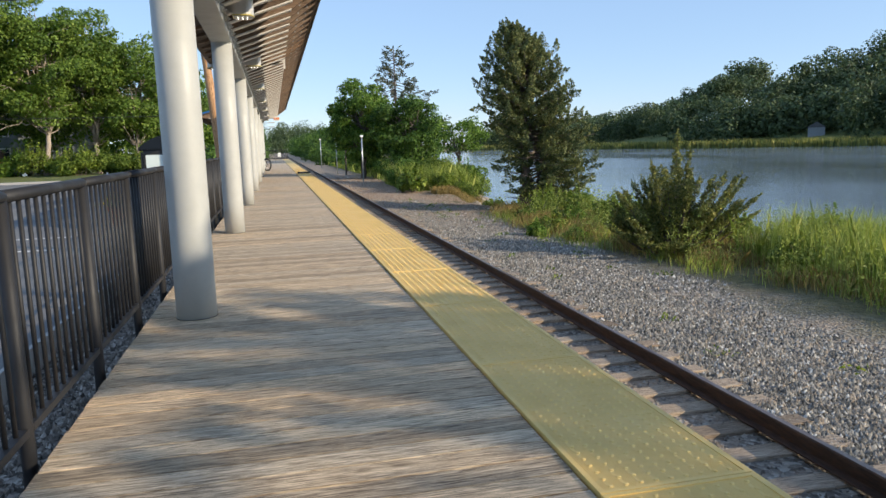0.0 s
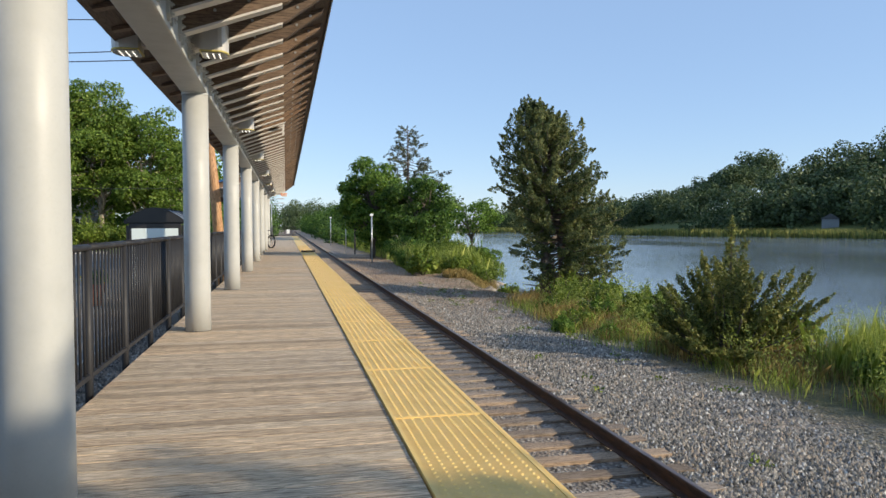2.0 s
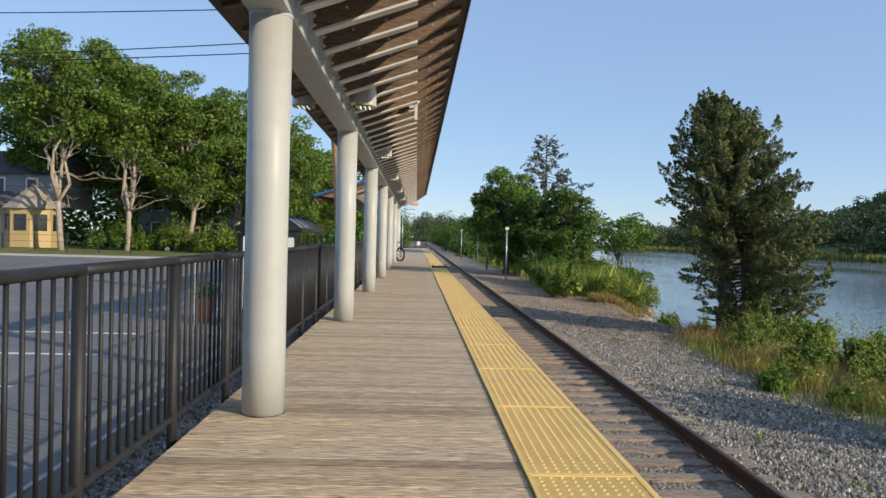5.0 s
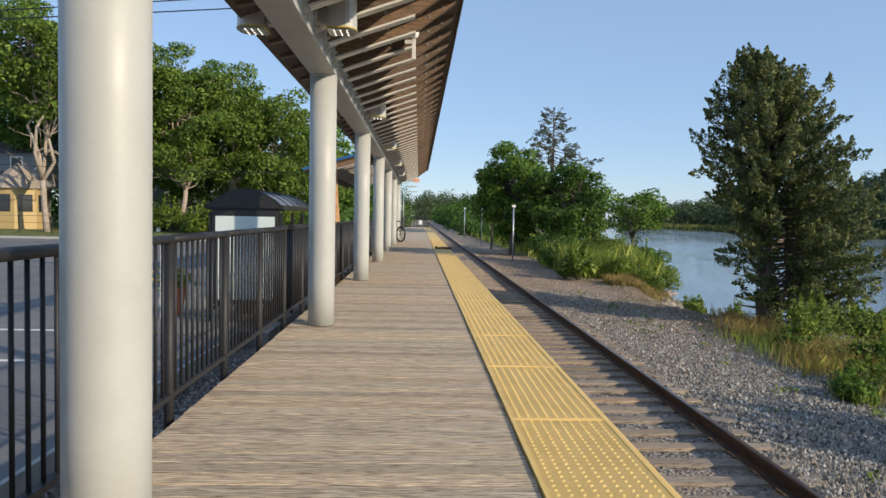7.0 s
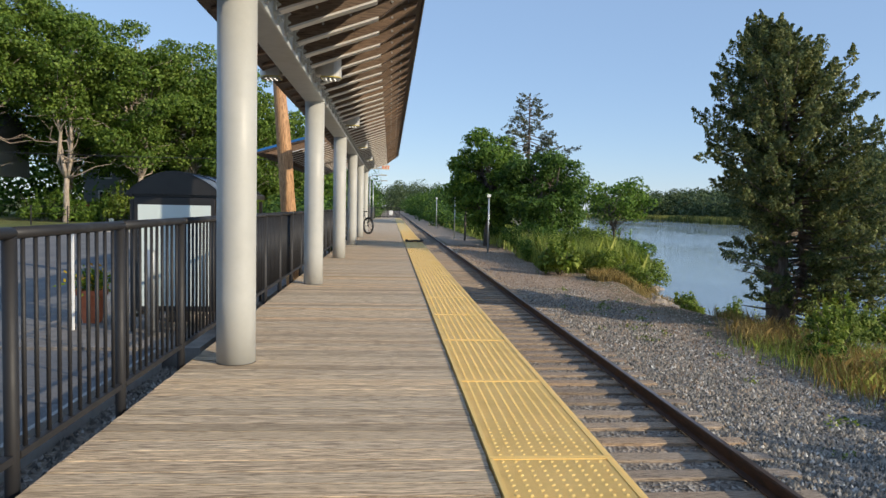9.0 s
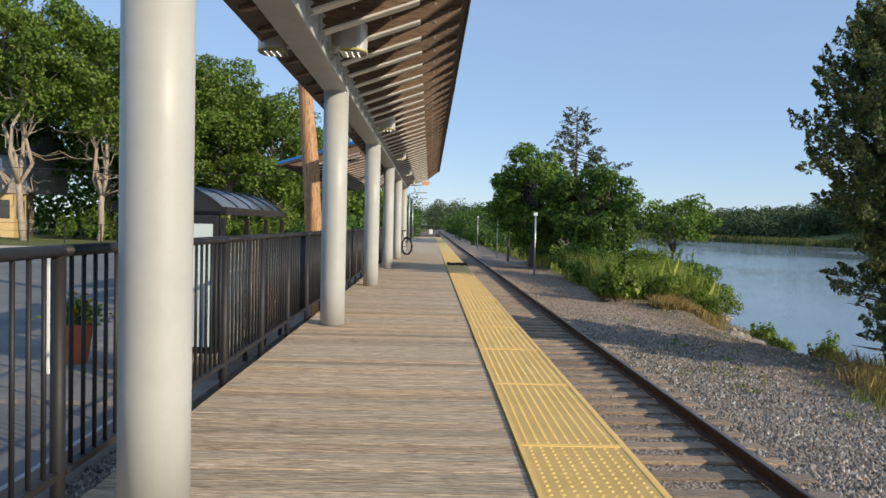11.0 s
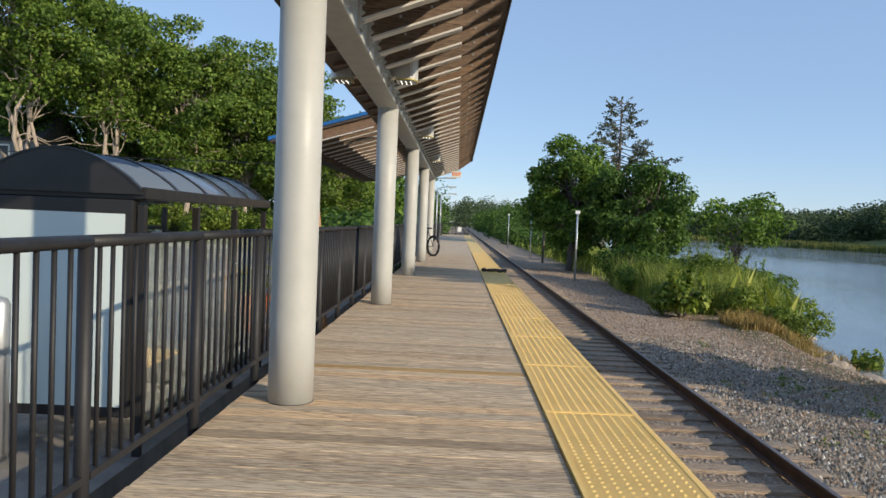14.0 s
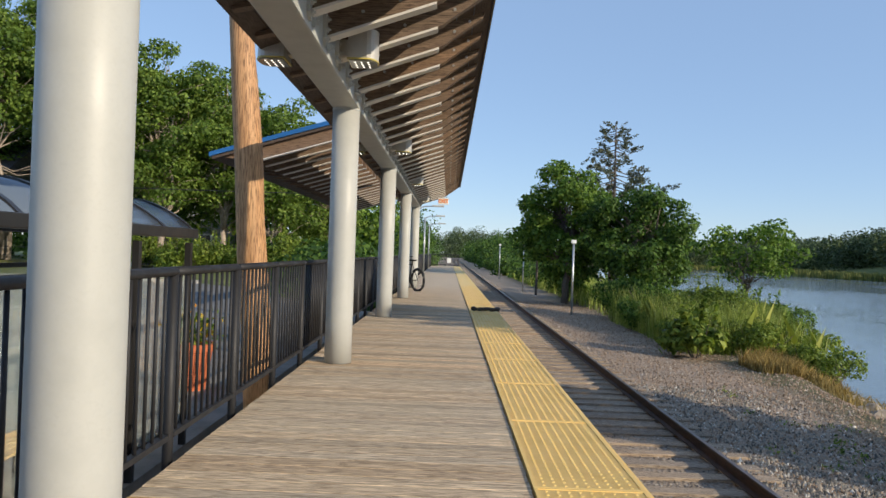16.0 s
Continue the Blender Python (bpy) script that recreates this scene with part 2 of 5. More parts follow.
n = Nodes("lawn", 0.9)
v = n.coords()
n.color(n.ramp(n.noise(v, 1.2, 6, 0.7), [(0.3, (0.07, 0.10, 0.025)), (0.55, (0.15, 0.17, 0.045)), (0.75, (0.30, 0.25, 0.10))]))
n.bump(n.noise(v, 30, 3), 0.6, 0.05)
M_LAWN = n.mat

n = Nodes("river_water", 0.06, 0.0, 0.5)
v = n.coords((1.0, 2.2, 1.0))
n.color((0.17, 0.215, 0.245))
n.b.inputs["IOR"].default_value = 1.33
w1, w2 = n.noise(v, 2.6, 4, 0.6), n.noise(n.coords((0.25, 0.5, 1)), 1.4, 3, 0.5)
n.bump(n.mix(w1, w2, 0.45), 0.16, 0.1)
n.rough(n.ramp(n.noise(n.coords((0.02, 0.008, 1)), 3, 3), [(0.35, (0.05,) * 3), (0.65, (0.16,) * 3)]))
M_WATER = n.mat

n = Nodes("bark", 0.9)
v = n.coords((5, 5, 1))
a = n.noise(v, 5, 6, 0.7)
n.color(n.ramp(a, [(0.3, (0.06, 0.048, 0.04)), (0.7, (0.20, 0.165, 0.135))]))
n.bump(a, 0.7, 0.02)
M_BARK = n.mat
n = Nodes("pale_bark", 0.85)
a = n.noise(n.coords((3, 3, 0.8)), 4, 6, 0.7)
n.color(n.ramp(a, [(0.3, (0.22, 0.17, 0.13)), (0.7, (0.52, 0.44, 0.36))]))
n.bump(a, 0.5, 0.03)
M_PALEBARK = n.mat
n = Nodes("rock", 0.85)
a = n.noise(n.coords(), 5, 6, 0.65)
n.color(n.ramp(a, [(0.3, (0.16, 0.13, 0.10)), (0.7, (0.42, 0.36, 0.29))]))
n.bump(a, 0.6, 0.03)
M_ROCK = n.mat

M_CEDAR = foliage("cedar_needles", [(0.06, 0.09, 0.048), (0.125, 0.165, 0.072), (0.205, 0.235, 0.095), (0.30, 0.295, 0.125)], 0.3)
M_JUNIPER = foliage("juniper_needles", [(0.08, 0.11, 0.04), (0.18, 0.215, 0.066), (0.30, 0.31, 0.098), (0.42, 0.38, 0.14)], 0.32)
M_LEAF = foliage("broad_leaves", [(0.041, 0.091, 0.02), (0.102, 0.194, 0.032), (0.184, 0.306, 0.052), (0.265, 0.388, 0.082)], 0.42)
# Yellow-green copy of broad_leaves, brightened: light on these crowns put into the colour.
M_LITLEAF = foliage("lit_yellow_green_leaves", [(0.075, 0.13, 0.03), (0.15, 0.245, 0.05), (0.235, 0.35, 0.072), (0.33, 0.44, 0.11)], 0.5)
# Darker copy of broad_leaves, with crown shade put into the leaf colour.
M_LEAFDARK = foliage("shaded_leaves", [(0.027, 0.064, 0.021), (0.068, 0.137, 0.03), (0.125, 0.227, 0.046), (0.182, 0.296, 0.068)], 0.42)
M_WEED = foliage("weed_leaves", [(0.072, 0.118, 0.022), (0.15, 0.232, 0.037), (0.255, 0.345, 0.06), (0.37, 0.43, 0.095)], 0.4)
M_GRASS = foliage("tall_grass", [(0.17, 0.225, 0.05), (0.30, 0.39, 0.085), (0.44, 0.52, 0.14), (0.60, 0.63, 0.24)], 0.45)
M_DRY = foliage("dry_grass", [(0.22, 0.154, 0.066), (0.396, 0.286, 0.121), (0.55, 0.418, 0.198)], 0.3)
M_FLOWER = foliage("yellow_petals", [(0.7, 0.45, 0.02), (0.8, 0.6, 0.04), (0.8, 0.3, 0.03)], 0.2)
# Lifted, slightly bluer greens: the haze of distance is put into the colour.
M_WOODS = foliage("far_woods", [(0.05, 0.08, 0.045), (0.08, 0.12, 0.06), (0.11, 0.155, 0.075), (0.15, 0.195, 0.09)], 0.2)
M_GREYNEEDLE = foliage("grey_needles", [(0.08, 0.098, 0.075), (0.125, 0.145, 0.105), (0.175, 0.185, 0.135)], 0.2)


# ---- mesh helpers ----
def part(name, bm, mat, parent=None, label="", smooth=False):
    me = bpy.data.meshes.new(name)
    bm.to_mesh(me)
    bm.free()
    if smooth:
        for p in me.polygons:
            p.use_smooth = True
    me.materials.append(mat)
    ob = new(name, me)
    if parent:
        ob.parent = parent
    return tagged(ob, label) if label else ob


def raw(name, verts, faces, mat, parent=None, label="", smooth=False):
    me = bpy.data.meshes.new(name)
    me.from_pydata(verts, [], faces)
    if smooth:
        for p in me.polygons:
            p.use_smooth = True
    me.materials.append(mat)
    ob = new(name, me)
    if parent:
        ob.parent = parent
    return tagged(ob, label) if label else ob


def thing(name, label, category, at=(0, 0, 0), group="", kind="", turn=0):
    ob = new(name)
    ob.matrix_basis = pose(*at, 0, 0, turn)
    return tagged(ob, label, category, group, kind)


def box(bm, x0, x1, y0, y1, z0, z1, bevel=0.0):
    vs = [bm.verts.new((x, y, z)) for x in (x0, x1) for y in (y0, y1) for z in (z0, z1)]
    fs = [bm.faces.new([vs[i] for i in f]) for f in ((0, 1, 3, 2), (4, 6, 7, 5), (0, 4, 5, 1), (2, 3, 7, 6), (0, 2, 6, 4), (1, 5, 7, 3))]
    if bevel:
        es = list({e for f in fs for e in f.edges})
        bmesh.ops.bevel(bm, geom=es, offset=bevel, segments=2, affect="EDGES", profile=0.6)
    return bm


def boxed(x0, x1, y0, y1, z0, z1, bevel=0.0):
    return box(bmesh.new(), x0, x1, y0, y1, z0, z1, bevel)


def tube(bm, pts, radii, seg=8, cap=True):
    """A tapered tube through points."""
    rings = []
    pts = [Vector(p) for p in pts]
    for i, p in enumerate(pts):
        d = (pts[min(i + 1, len(pts) - 1)] - pts[max(i - 1, 0)]).normalized()
        u = d.orthogonal().normalized() if abs(d.z) < 0.95 else Vector((1, 0, 0))
        u = (u - d * u.dot(d)).normalized()
        w = d.cross(u)
        r = radii[i] if isinstance(radii, (list, tuple)) else radii
        rings.append([bm.verts.new(p + (u * math.cos(a) + w * math.sin(a)) * r) for a in (2 * math.pi * k / seg for k in range(seg))])
    for a, b in zip(rings, rings[1:]):
        for k in range(seg):
            bm.faces.new((a[k], a[(k + 1) % seg], b[(k + 1) % seg], b[k]))
    if cap:
        bm.faces.new(rings[0][::-1])
        bm.faces.new(rings[-1])
    return bm


def prism(bm, profile, axis, a, b):
    """Extrudes a 2D outline along an axis from a to b."""
    def at(p, q):
        return {"x": (q, p[0], p[1]), "y": (p[0], q, p[1]), "z": (p[0], p[1], q)}[axis]
    r0, r1 = [bm.verts.new(at(p, a)) for p in profile], [bm.verts.new(at(p, b)) for p in profile]
    k = len(profile)
    for i in range(k):
        bm.faces.new((r0[i], r0[(i + 1) % k], r1[(i + 1) % k], r1[i]))
    bm.faces.new(r0[::-1])
    bm.faces.new(r1)
    bmesh.ops.recalc_face_normals(bm, faces=bm.faces[:])
    return bm


def leaf_mesh(name, centers, size, mat, parent=None, label="", seed=1, up=0.3, aspect=0.55, face=None):
    """Many small folded leaves, one at each centre; face gives each one's outward side."""
    rng = np.random.default_rng(seed)
    c = np.asarray(centers, float)
    k = len(c)
    d = rng.normal(size=(k, 3))
    d[:, 2] += up
    d /= np.linalg.norm(d, axis=1)[:, None]
    o = rng.normal(size=(k, 3))
    w = np.cross(d, o)
    w /= np.linalg.norm(w, axis=1)[:, None] + 1e-9
    if face is not None:
        nf = np.asarray(face, float) + rng.normal(size=(k, 3)) * 0.55
        nf /= np.linalg.norm(nf, axis=1)[:, None] + 1e-9
        d = np.cross(nf, o)
        d /= np.linalg.norm(d, axis=1)[:, None] + 1e-9
        w = np.cross(nf, d)
    nrm = np.cross(d, w)
    s = size * rng.uniform(0.6, 1.4, k)[:, None] if np.isscalar(size) else (np.asarray(size) * rng.uniform(0.6, 1.4, k))[:, None]
    tip, base = c + d * s * 0.6, c - d * s * 0.6
    l, r = c + w * s * aspect * 0.5 + nrm * s * 0.12, c - w * s * aspect * 0.5 + nrm * s * 0.12
    v = np.stack([base, l, tip, r], 1).reshape(-1, 3)
    i = np.arange(k) * 4
    f = np.stack([i, i + 1, i + 2, i + 3], 1)
    me = bpy.data.meshes.new(name)
    me.vertices.add(len(v))
    me.vertices.foreach_set("co", v.ravel())
    me.loops.add(4 * k)
    me.loops.foreach_set("vertex_index", f.ravel())
    me.polygons.add(k)
    me.polygons.foreach_set("loop_start", i)
    me.update(calc_edges=True)
    me.materials.append(mat)
    ob = new(name, me)
    if parent:
        ob.parent = parent
    return tagged(ob, label) if label else ob


def blades(name, roots, height, mat, seed=1, lean=0.35, width=0.012, parent=None):
    """Bent grass blades, one from each root."""
    rng = np.random.default_rng(seed)
    r = np.asarray(roots, float)
    k = len(r)
    h = height * rng.uniform(0.45, 1.2, k)[:, None] if np.isscalar(height) else (np.asarray(height) * rng.uniform(0.5, 1.2, k))[:, None]
    a = rng.uniform(0, 2 * math.pi, k)
    side = np.stack([np.cos(a), np.sin(a), 0 * a], 1)
    b = rng.uniform(0, 2 * math.pi, k)
    bend = np.stack([np.cos(b), np.sin(b), 0 * b], 1) * rng.uniform(0.2, 1.0, k)[:, None] * lean
    up = np.array([0, 0, 1.0])
    w = width * rng.uniform(0.6, 1.5, k)[:, None]
    mid, tip = r + h * (0.55 * up + 0.25 * bend), r + h * (0.95 * up + bend)
    v = np.stack([r - side * w, r + side * w, mid + side * w * 0.8, tip, mid - side * w * 0.8], 1).reshape(-1, 3)
    i = np.arange(k) * 5
    f = np.stack([i, i + 1, i + 2, i + 3, i + 4], 1)
    me = bpy.data.meshes.new(name)
    me.vertices.add(len(v))
    me.vertices.foreach_set("co", v.ravel())
    me.loops.add(5 * k)
    me.loops.foreach_set("vertex_index", f.ravel())
    me.polygons.add(k)
    me.polygons.foreach_set("loop_start", i)
    me.update(calc_edges=True)
    me.materials.append(mat)
    ob = new(name, me)
    if parent:
        ob.parent = parent
    return ob


# ---- ground, river, parking lot ----
RAIL_TOP, TIE_TOP, TRACK_X = -1.22, -1.385, 2.31
DECK_L, DECK_END = -1.97, 84.0
WATER_Z = -2.2


def shore_x(y):
    """Where the bank meets the river."""
    ys = [-200, -10, 8, 18, 24, 29, 33, 36, 40, 46, 60, 120, 250, 330, 420]
    xs = [13.0, 13.0, 13.0, 12.6, 11.2, 9.7, 9.3, 9.9, 11.2, 13.0, 15.5, 21.0, 48.0, 84.0, 150.0]
    return float(np.interp(y, ys, xs))


def ground_z(x, y):
    s = shore_x(y)
    wob = 0.05 * noise.noise((x * 0.5, y * 0.5, 0.0)) + 0.025 * noise.noise((x * 1.7, y * 1.7, 3.0))
    if x < -1.9:
        return -1.42
    if x < 3.9:
        return -1.43 + 0.4 * wob * (x > 3.2)
    top = -1.43 - 0.05 * min(1.0, (x - 3.9) / 2) + wob
    k = (x - (s - 2.3)) / 2.9
    if k <= 0:
        return top
    k = min(1.6, k)
    return top - 0.95 * (k * k * (3 - 2 * k) if k < 1 else 1 + (k - 1) * 1.5)


def sheet(name, xs, ys, zf, mat, label, category, kind="structure"):
    verts = [(x, y, zf(x, y)) for y in ys for x in xs]
    nx = len(xs)
    faces = [(j * nx + i, j * nx + i + 1, (j + 1) * nx + i + 1, (j + 1) * nx + i) for j in range(len(ys) - 1) for i in range(nx - 1)]
    return tagged(raw(name, verts, faces, mat, smooth=True), label, category, kind=kind)


gx = list(np.arange(-4.0, 14.01, 0.2)) + list(np.linspace(14.6, 30, 24)) + list(np.linspace(32, 160, 40))
gy = list(np.linspace(-60, -8, 14)) + list(np.arange(-7, 62, 0.35)) + list(np.linspace(64, 420, 60))
sheet("ground", gx, gy, ground_z, M_GROUND, "gravel trackside ground falling to a weedy river bank", "ground")
sheet("water", [5, 60, 200, 420, 900], [-300, -60, 60, 200, 420, 900], lambda x, y: WATER_Z, M_WATER, "calm rippled blue river water", "water")


# the land beyond, to the horizon
raw_far = raw("far_ground", [(-1500, -600, -2.6), (1800, -600, -2.6), (1800, 2600, -2.6), (-1500, 2600, -2.6)], [(0, 1, 2, 3)], M_LAWN)
tagged(raw_far, "green land reaching to the horizon", "ground", kind="structure")


def lot_z(x, y):
    """The lot lies level beside the platform and rises gently to the lawn."""
    return -1.15 + 0.55 * min(1.0, max(0.0, (y - 26) / 24)) * min(1.0, max(0.0, (-x - 4) / 8))


lot_y = [-60, -20, 0, 20, 26, 32, 38, 44, 50, 52]
sheet("parking_lot", [-60, -34, -20, -12, -8, -4.0], lot_y, lot_z, M_ASPHALT, "grey worn asphalt parking lot beside the platform", "parking lot")
sheet("lawn", list(np.linspace(-120, -2.6, 60)), list(np.linspace(52, 300, 80)), lambda x, y: lot_z(x, 50) + 0.12 * min(1, max(0, (y - 52) / 10)) + 0.2 * noise.noise((x * 0.1, y * 0.1, 0)) * min(1, max(0, (y - 52) / 8)) - 0.5 * (x > -4), M_LAWN, "rough dry lawn and verge beyond the lot", "lawn")
sheet("verge", list(np.linspace(-160, -60, 12)), list(np.linspace(-60, 52, 20)), lambda x, y: -0.9, M_LAWN, "grass verge along the lot", "lawn")
kerb = tagged(part("kerb", boxed(-60, -12, 51.8, 52.05, -0.8, -0.46, 0.02), M_CONC), "low concrete kerb at the lot's edge", "kerb", kind="structure")
for k, (x0, x1, y0, y1) in enumerate([(-12.5, -6.6, 15.9, 16.02), (-12.5, -6.6, 18.8, 18.92), (-12.5, -6.6, 21.7, 21.82), (-12.5, -6.6, 13.0, 13.12), (-12.5, -6.6, 10.1, 10.22), (-22, -16, 24, 24.12)]):
    tagged(part("parking_line", boxed(x0, x1, y0, y1, lot_z(x1, y1) - 0.02, lot_z((x0 + x1) / 2, y1) + 0.006), M_LINE), "faded white parking bay line on asphalt", "parking line", "parking bay lines", "structure")
tagged(part("lot_edge", boxed(-4.06, -4.0, -60, 21.4, -1.45, -1.08, 0.01), M_CONC), "low concrete edging between lot and gravel", "kerb", kind="structure")
tagged(part("pavement", boxed(-6.8, -3.45, 21.5, 46, -1.45, -1.10, 0.01), M_PAVER), "worn grey-brown paving round the bus shelter", "pavement", kind="structure")

# ---- platform ----
platform = thing("platform", "raised wooden station platform of weathered grey-brown planks", "platform", kind="structure")
bm = bmesh.new()
box(bm, DECK_L + 0.03, 0.58, -6, DECK_END, -0.34, -0.05)
box(bm, DECK_L + 0.005, DECK_L + 0.028, -6, DECK_END, -0.40, -0.045)
part("framing", bm, M_FRAME, platform, "dark timber framing under the planks")
bm = bmesh.new()
for y in np.arange(-5, DECK_END, 3.0):
    for x in (-1.8, -0.6, 0.3):
        box(bm, x - 0.1, x + 0.1, y - 0.1, y + 0.1, -1.6, -0.34)
part("piers", bm, M_FRAME, platform)
part("edge_board", boxed(0.585, 0.618, -6, DECK_END, -0.3, -0.004, 0.004), M_YELLOW, platform, "yellow-edged platform nosing")

# ---- columns and canopy ----
COL_X, COL_Y0, BAY, R = -1.633, 4.514, 5.486, 0.144
ROOF_L, ROOF_R, SLOPE = -2.08, -0.16, 0.35
ROOF_Y0, ROOF_Y1 = -6.0, 43.7


def roof_z(x):
    return 2.83 + SLOPE * (x - ROOF_L)


column = thing("column", "round white painted steel canopy column on the deck", "column", (COL_X, COL_Y0, 0), "canopy columns", "structure")
bm = bmesh.new()
tube(bm, [(0, 0, 0.002), (0, 0, 0.5), (0, 0, 1.5), (0, 0, 2.70)], R, 40)
part("shaft", bm, M_WHITE, column, smooth=True)
bm = bmesh.new()
tube(bm, [(0, 0, 2.700), (0, 0, 2.722)], R + 0.004, 40)
part("cap_plate", bm, M_WHITE, column)
# Thin dark ring added where the shaft meets the deck, not a real joint.
bm = bmesh.new()
tube(bm, [(0, 0, 0.001), (0, 0, 0.004)], R + 0.003, 40)
part("base_gap", bm, M_RUBBER, column, "thin dark ring added at the foot")
for k in range(-1, 8):
    if k:
        copy_thing(column, pose(COL_X, COL_Y0 + BAY * k + 0.03 * (k == 1), 0))

beam = thing("canopy_beam", "white box steel beam carrying the canopy", "beam", kind="structure")
part("box_section", boxed(COL_X - R, COL_X + R, ROOF_Y0, ROOF_Y1 - 0.2, 2.722, 3.02, 0.022), M_WHITE, beam)

canopy = thing("canopy_roof", "dark boarded canopy roof with a blue metal top", "canopy roof", kind="structure")
bm = bmesh.new()
for i in range(12):
    a, b = ROOF_L + (ROOF_R - ROOF_L) * i / 12, ROOF_L + (ROOF_R - ROOF_L) * (i + 1) / 12 - 0.006
    prism(bm, [(a, roof_z(a)), (b, roof_z(b)), (b, roof_z(b) + 0.035), (a, roof_z(a) + 0.035)], "y", ROOF_Y0, ROOF_Y1)
part("soffit", bm, M_SOFFIT, canopy, "dark brown soffit boards")
bm = bmesh.new()
prism(bm, [(ROOF_L - 0.03, roof_z(ROOF_L) + 0.03), (ROOF_R + 0.02, roof_z(ROOF_R) + 0.045), (ROOF_R + 0.02, roof_z(ROOF_R) + 0.075), (ROOF_L - 0.03, roof_z(ROOF_L) + 0.06)], "y", ROOF_Y0, ROOF_Y1 + 0.03)
part("metal_sheet", bm, M_BLUE, canopy, "blue metal roofing sheet")
bm = bmesh.new()
prism(bm, [(ROOF_R + 0.003, roof_z(ROOF_R) - 0.02), (ROOF_R + 0.018, roof_z(ROOF_R) - 0.02), (ROOF_R + 0.018, roof_z(ROOF_R) + 0.042), (ROOF_R + 0.003, roof_z(ROOF_R) + 0.042)], "y", ROOF_Y0, ROOF_Y1)
part("fascia", bm, M_DARKSTEEL, canopy)

# one rafter: timber, steel strip below, bracket plates on the beam
rafter = thing("rafter", "brown timber canopy rafter with a white steel strip beneath", "rafter", (0, -5.0, 0), "canopy rafters", "structure")
TH, DP = 0.042, 0.20
bx = COL_X + R + 0.01
bm = bmesh.new()
prism(bm, [(bx, roof_z(bx) - 0.002), (bx, roof_z(bx) - DP), (-0.60, roof_z(-0.60) - DP), (-0.54, roof_z(-0.54) - DP + 0.03), (-0.24, roof_z(-0.24) - 0.055), (-0.22, roof_z(-0.22) - 0.002)], "y", -TH, TH)
part("timber", bm, M_RAFTER, rafter)
bm = bmesh.new()
prism(bm, [(bx, roof_z(bx) - DP - 0.003), (-0.64, roof_z(-0.64) - DP - 0.003), (-0.64, roof_z(-0.64) - DP - 0.024), (bx, roof_z(bx) - DP - 0.024)], "y", -0.058, 0.058)
part("steel_strip", bm, M_FLANGE, rafter, "cream painted steel strip")
bm = bmesh.new()
lx = COL_X - R - 0.004
prism(bm, [(ROOF_L + 0.06, roof_z(ROOF_L + 0.06) - 0.002), (ROOF_L + 0.06, roof_z(ROOF_L + 0.06) - 0.03), (lx, roof_z(lx) - 0.06), (lx, roof_z(lx) - 0.002)], "y", -TH, TH)
part("tail", bm, M_RAFTER, rafter)
bm = bmesh.new()
for sg in (-1, 1):
    a, b, c = sg * 0.056, sg * 0.135, sg * 0.078
    prism(bm, [(a, 3.0), (b, 3.0), (b, 2.80), (c, 2.755), (a, 2.755)][::sg], "x", bx - 0.008, bx + 0.014)
part("bracket", bm, M_WHITE, rafter, "white bolted steel bracket")
for sg in (-1, 1):
    for z in (2.80, 2.872, 2.95):
        bm = bmesh.new()
        tube(bm, [(bx + 0.012, sg * 0.10, z), (bx + 0.032, sg * 0.10, z), (bx + 0.033, sg * 0.10, z), (bx + 0.048, sg * 0.10, z)], [0.021, 0.021, 0.010, 0.008], 6)
        part("bolt", bm, M_WHITE, rafter)
bm = bmesh.new()
for i, x in enumerate((-1.2, -0.92, -0.5, -0.36)):
    z = roof_z(x) - (0.10 if i < 3 else 0.05)
    tube(bm, [(x, -TH - 0.008, z), (x, TH + 0.008, z)], 0.014, 7)
part("through_bolts", bm, M_GALV, rafter)
yy = -5.0
while yy < 43.0:
    yy += 0.6096
    copy_thing(rafter, pose(0, yy, 0))


# ---- fence ----
FX, PANEL = -2.05, 1.2192
fence = thing("fence_panel", "black metal railing panel with round pickets beside the deck", "fence", (FX, 14.30 - PANEL * 16, 0), "platform railing", "structure")
bm = bmesh.new()
tube(bm, [(0, 0, -0.55), (0, 0, 1.04)], 0.030, 12)
part("post", bm, M_BLACK, fence, smooth=True)
bm = bmesh.new()
prism(bm, [(0.036 * math.cos(a), 1.055 + 0.026 * math.sin(a)) for a in (2 * math.pi * k / 14 for k in range(14))], "y", 0, PANEL)
part("top_rail", bm, M_BLACK, fence, smooth=True)
bm = bmesh.new()
prism(bm, [(-0.022, 0.10), (0.022, 0.10), (0.022, 0.132), (-0.022, 0.132)], "y", 0.032, PANEL - 0.032)
part("bottom_rail", bm, M_BLACK, fence)
bm = bmesh.new()
tube(bm, [(0, 0, 0.13), (0, 0, 1.035)], 0.0105, 7)
pk = part("picket", bm, M_BLACK, fence, smooth=True)
for k in range(10):
    y = PANEL * (k + 1) / 11
    if k == 0:
        pk.location.y = y
    else:
        q = new("picket", pk.data)
        q.parent, q.location = fence, (0, y, 0)
k = -15
while 14.30 + PANEL * k < DECK_END - PANEL:
    copy_thing(fence, pose(FX, 14.30 + PANEL * k, 0))
    k += 1
endg = thing("end_railing", "black metal railing closing the platform's far end", "fence", (0, DECK_END - 0.1, 0), kind="structure")
for z in (1.05, 0.12):
    bm = bmesh.new()
    tube(bm, [(-2.0, 0, z), (0.5, 0, z)], 0.03, 8)
    part("rail", bm, M_BLACK, endg)
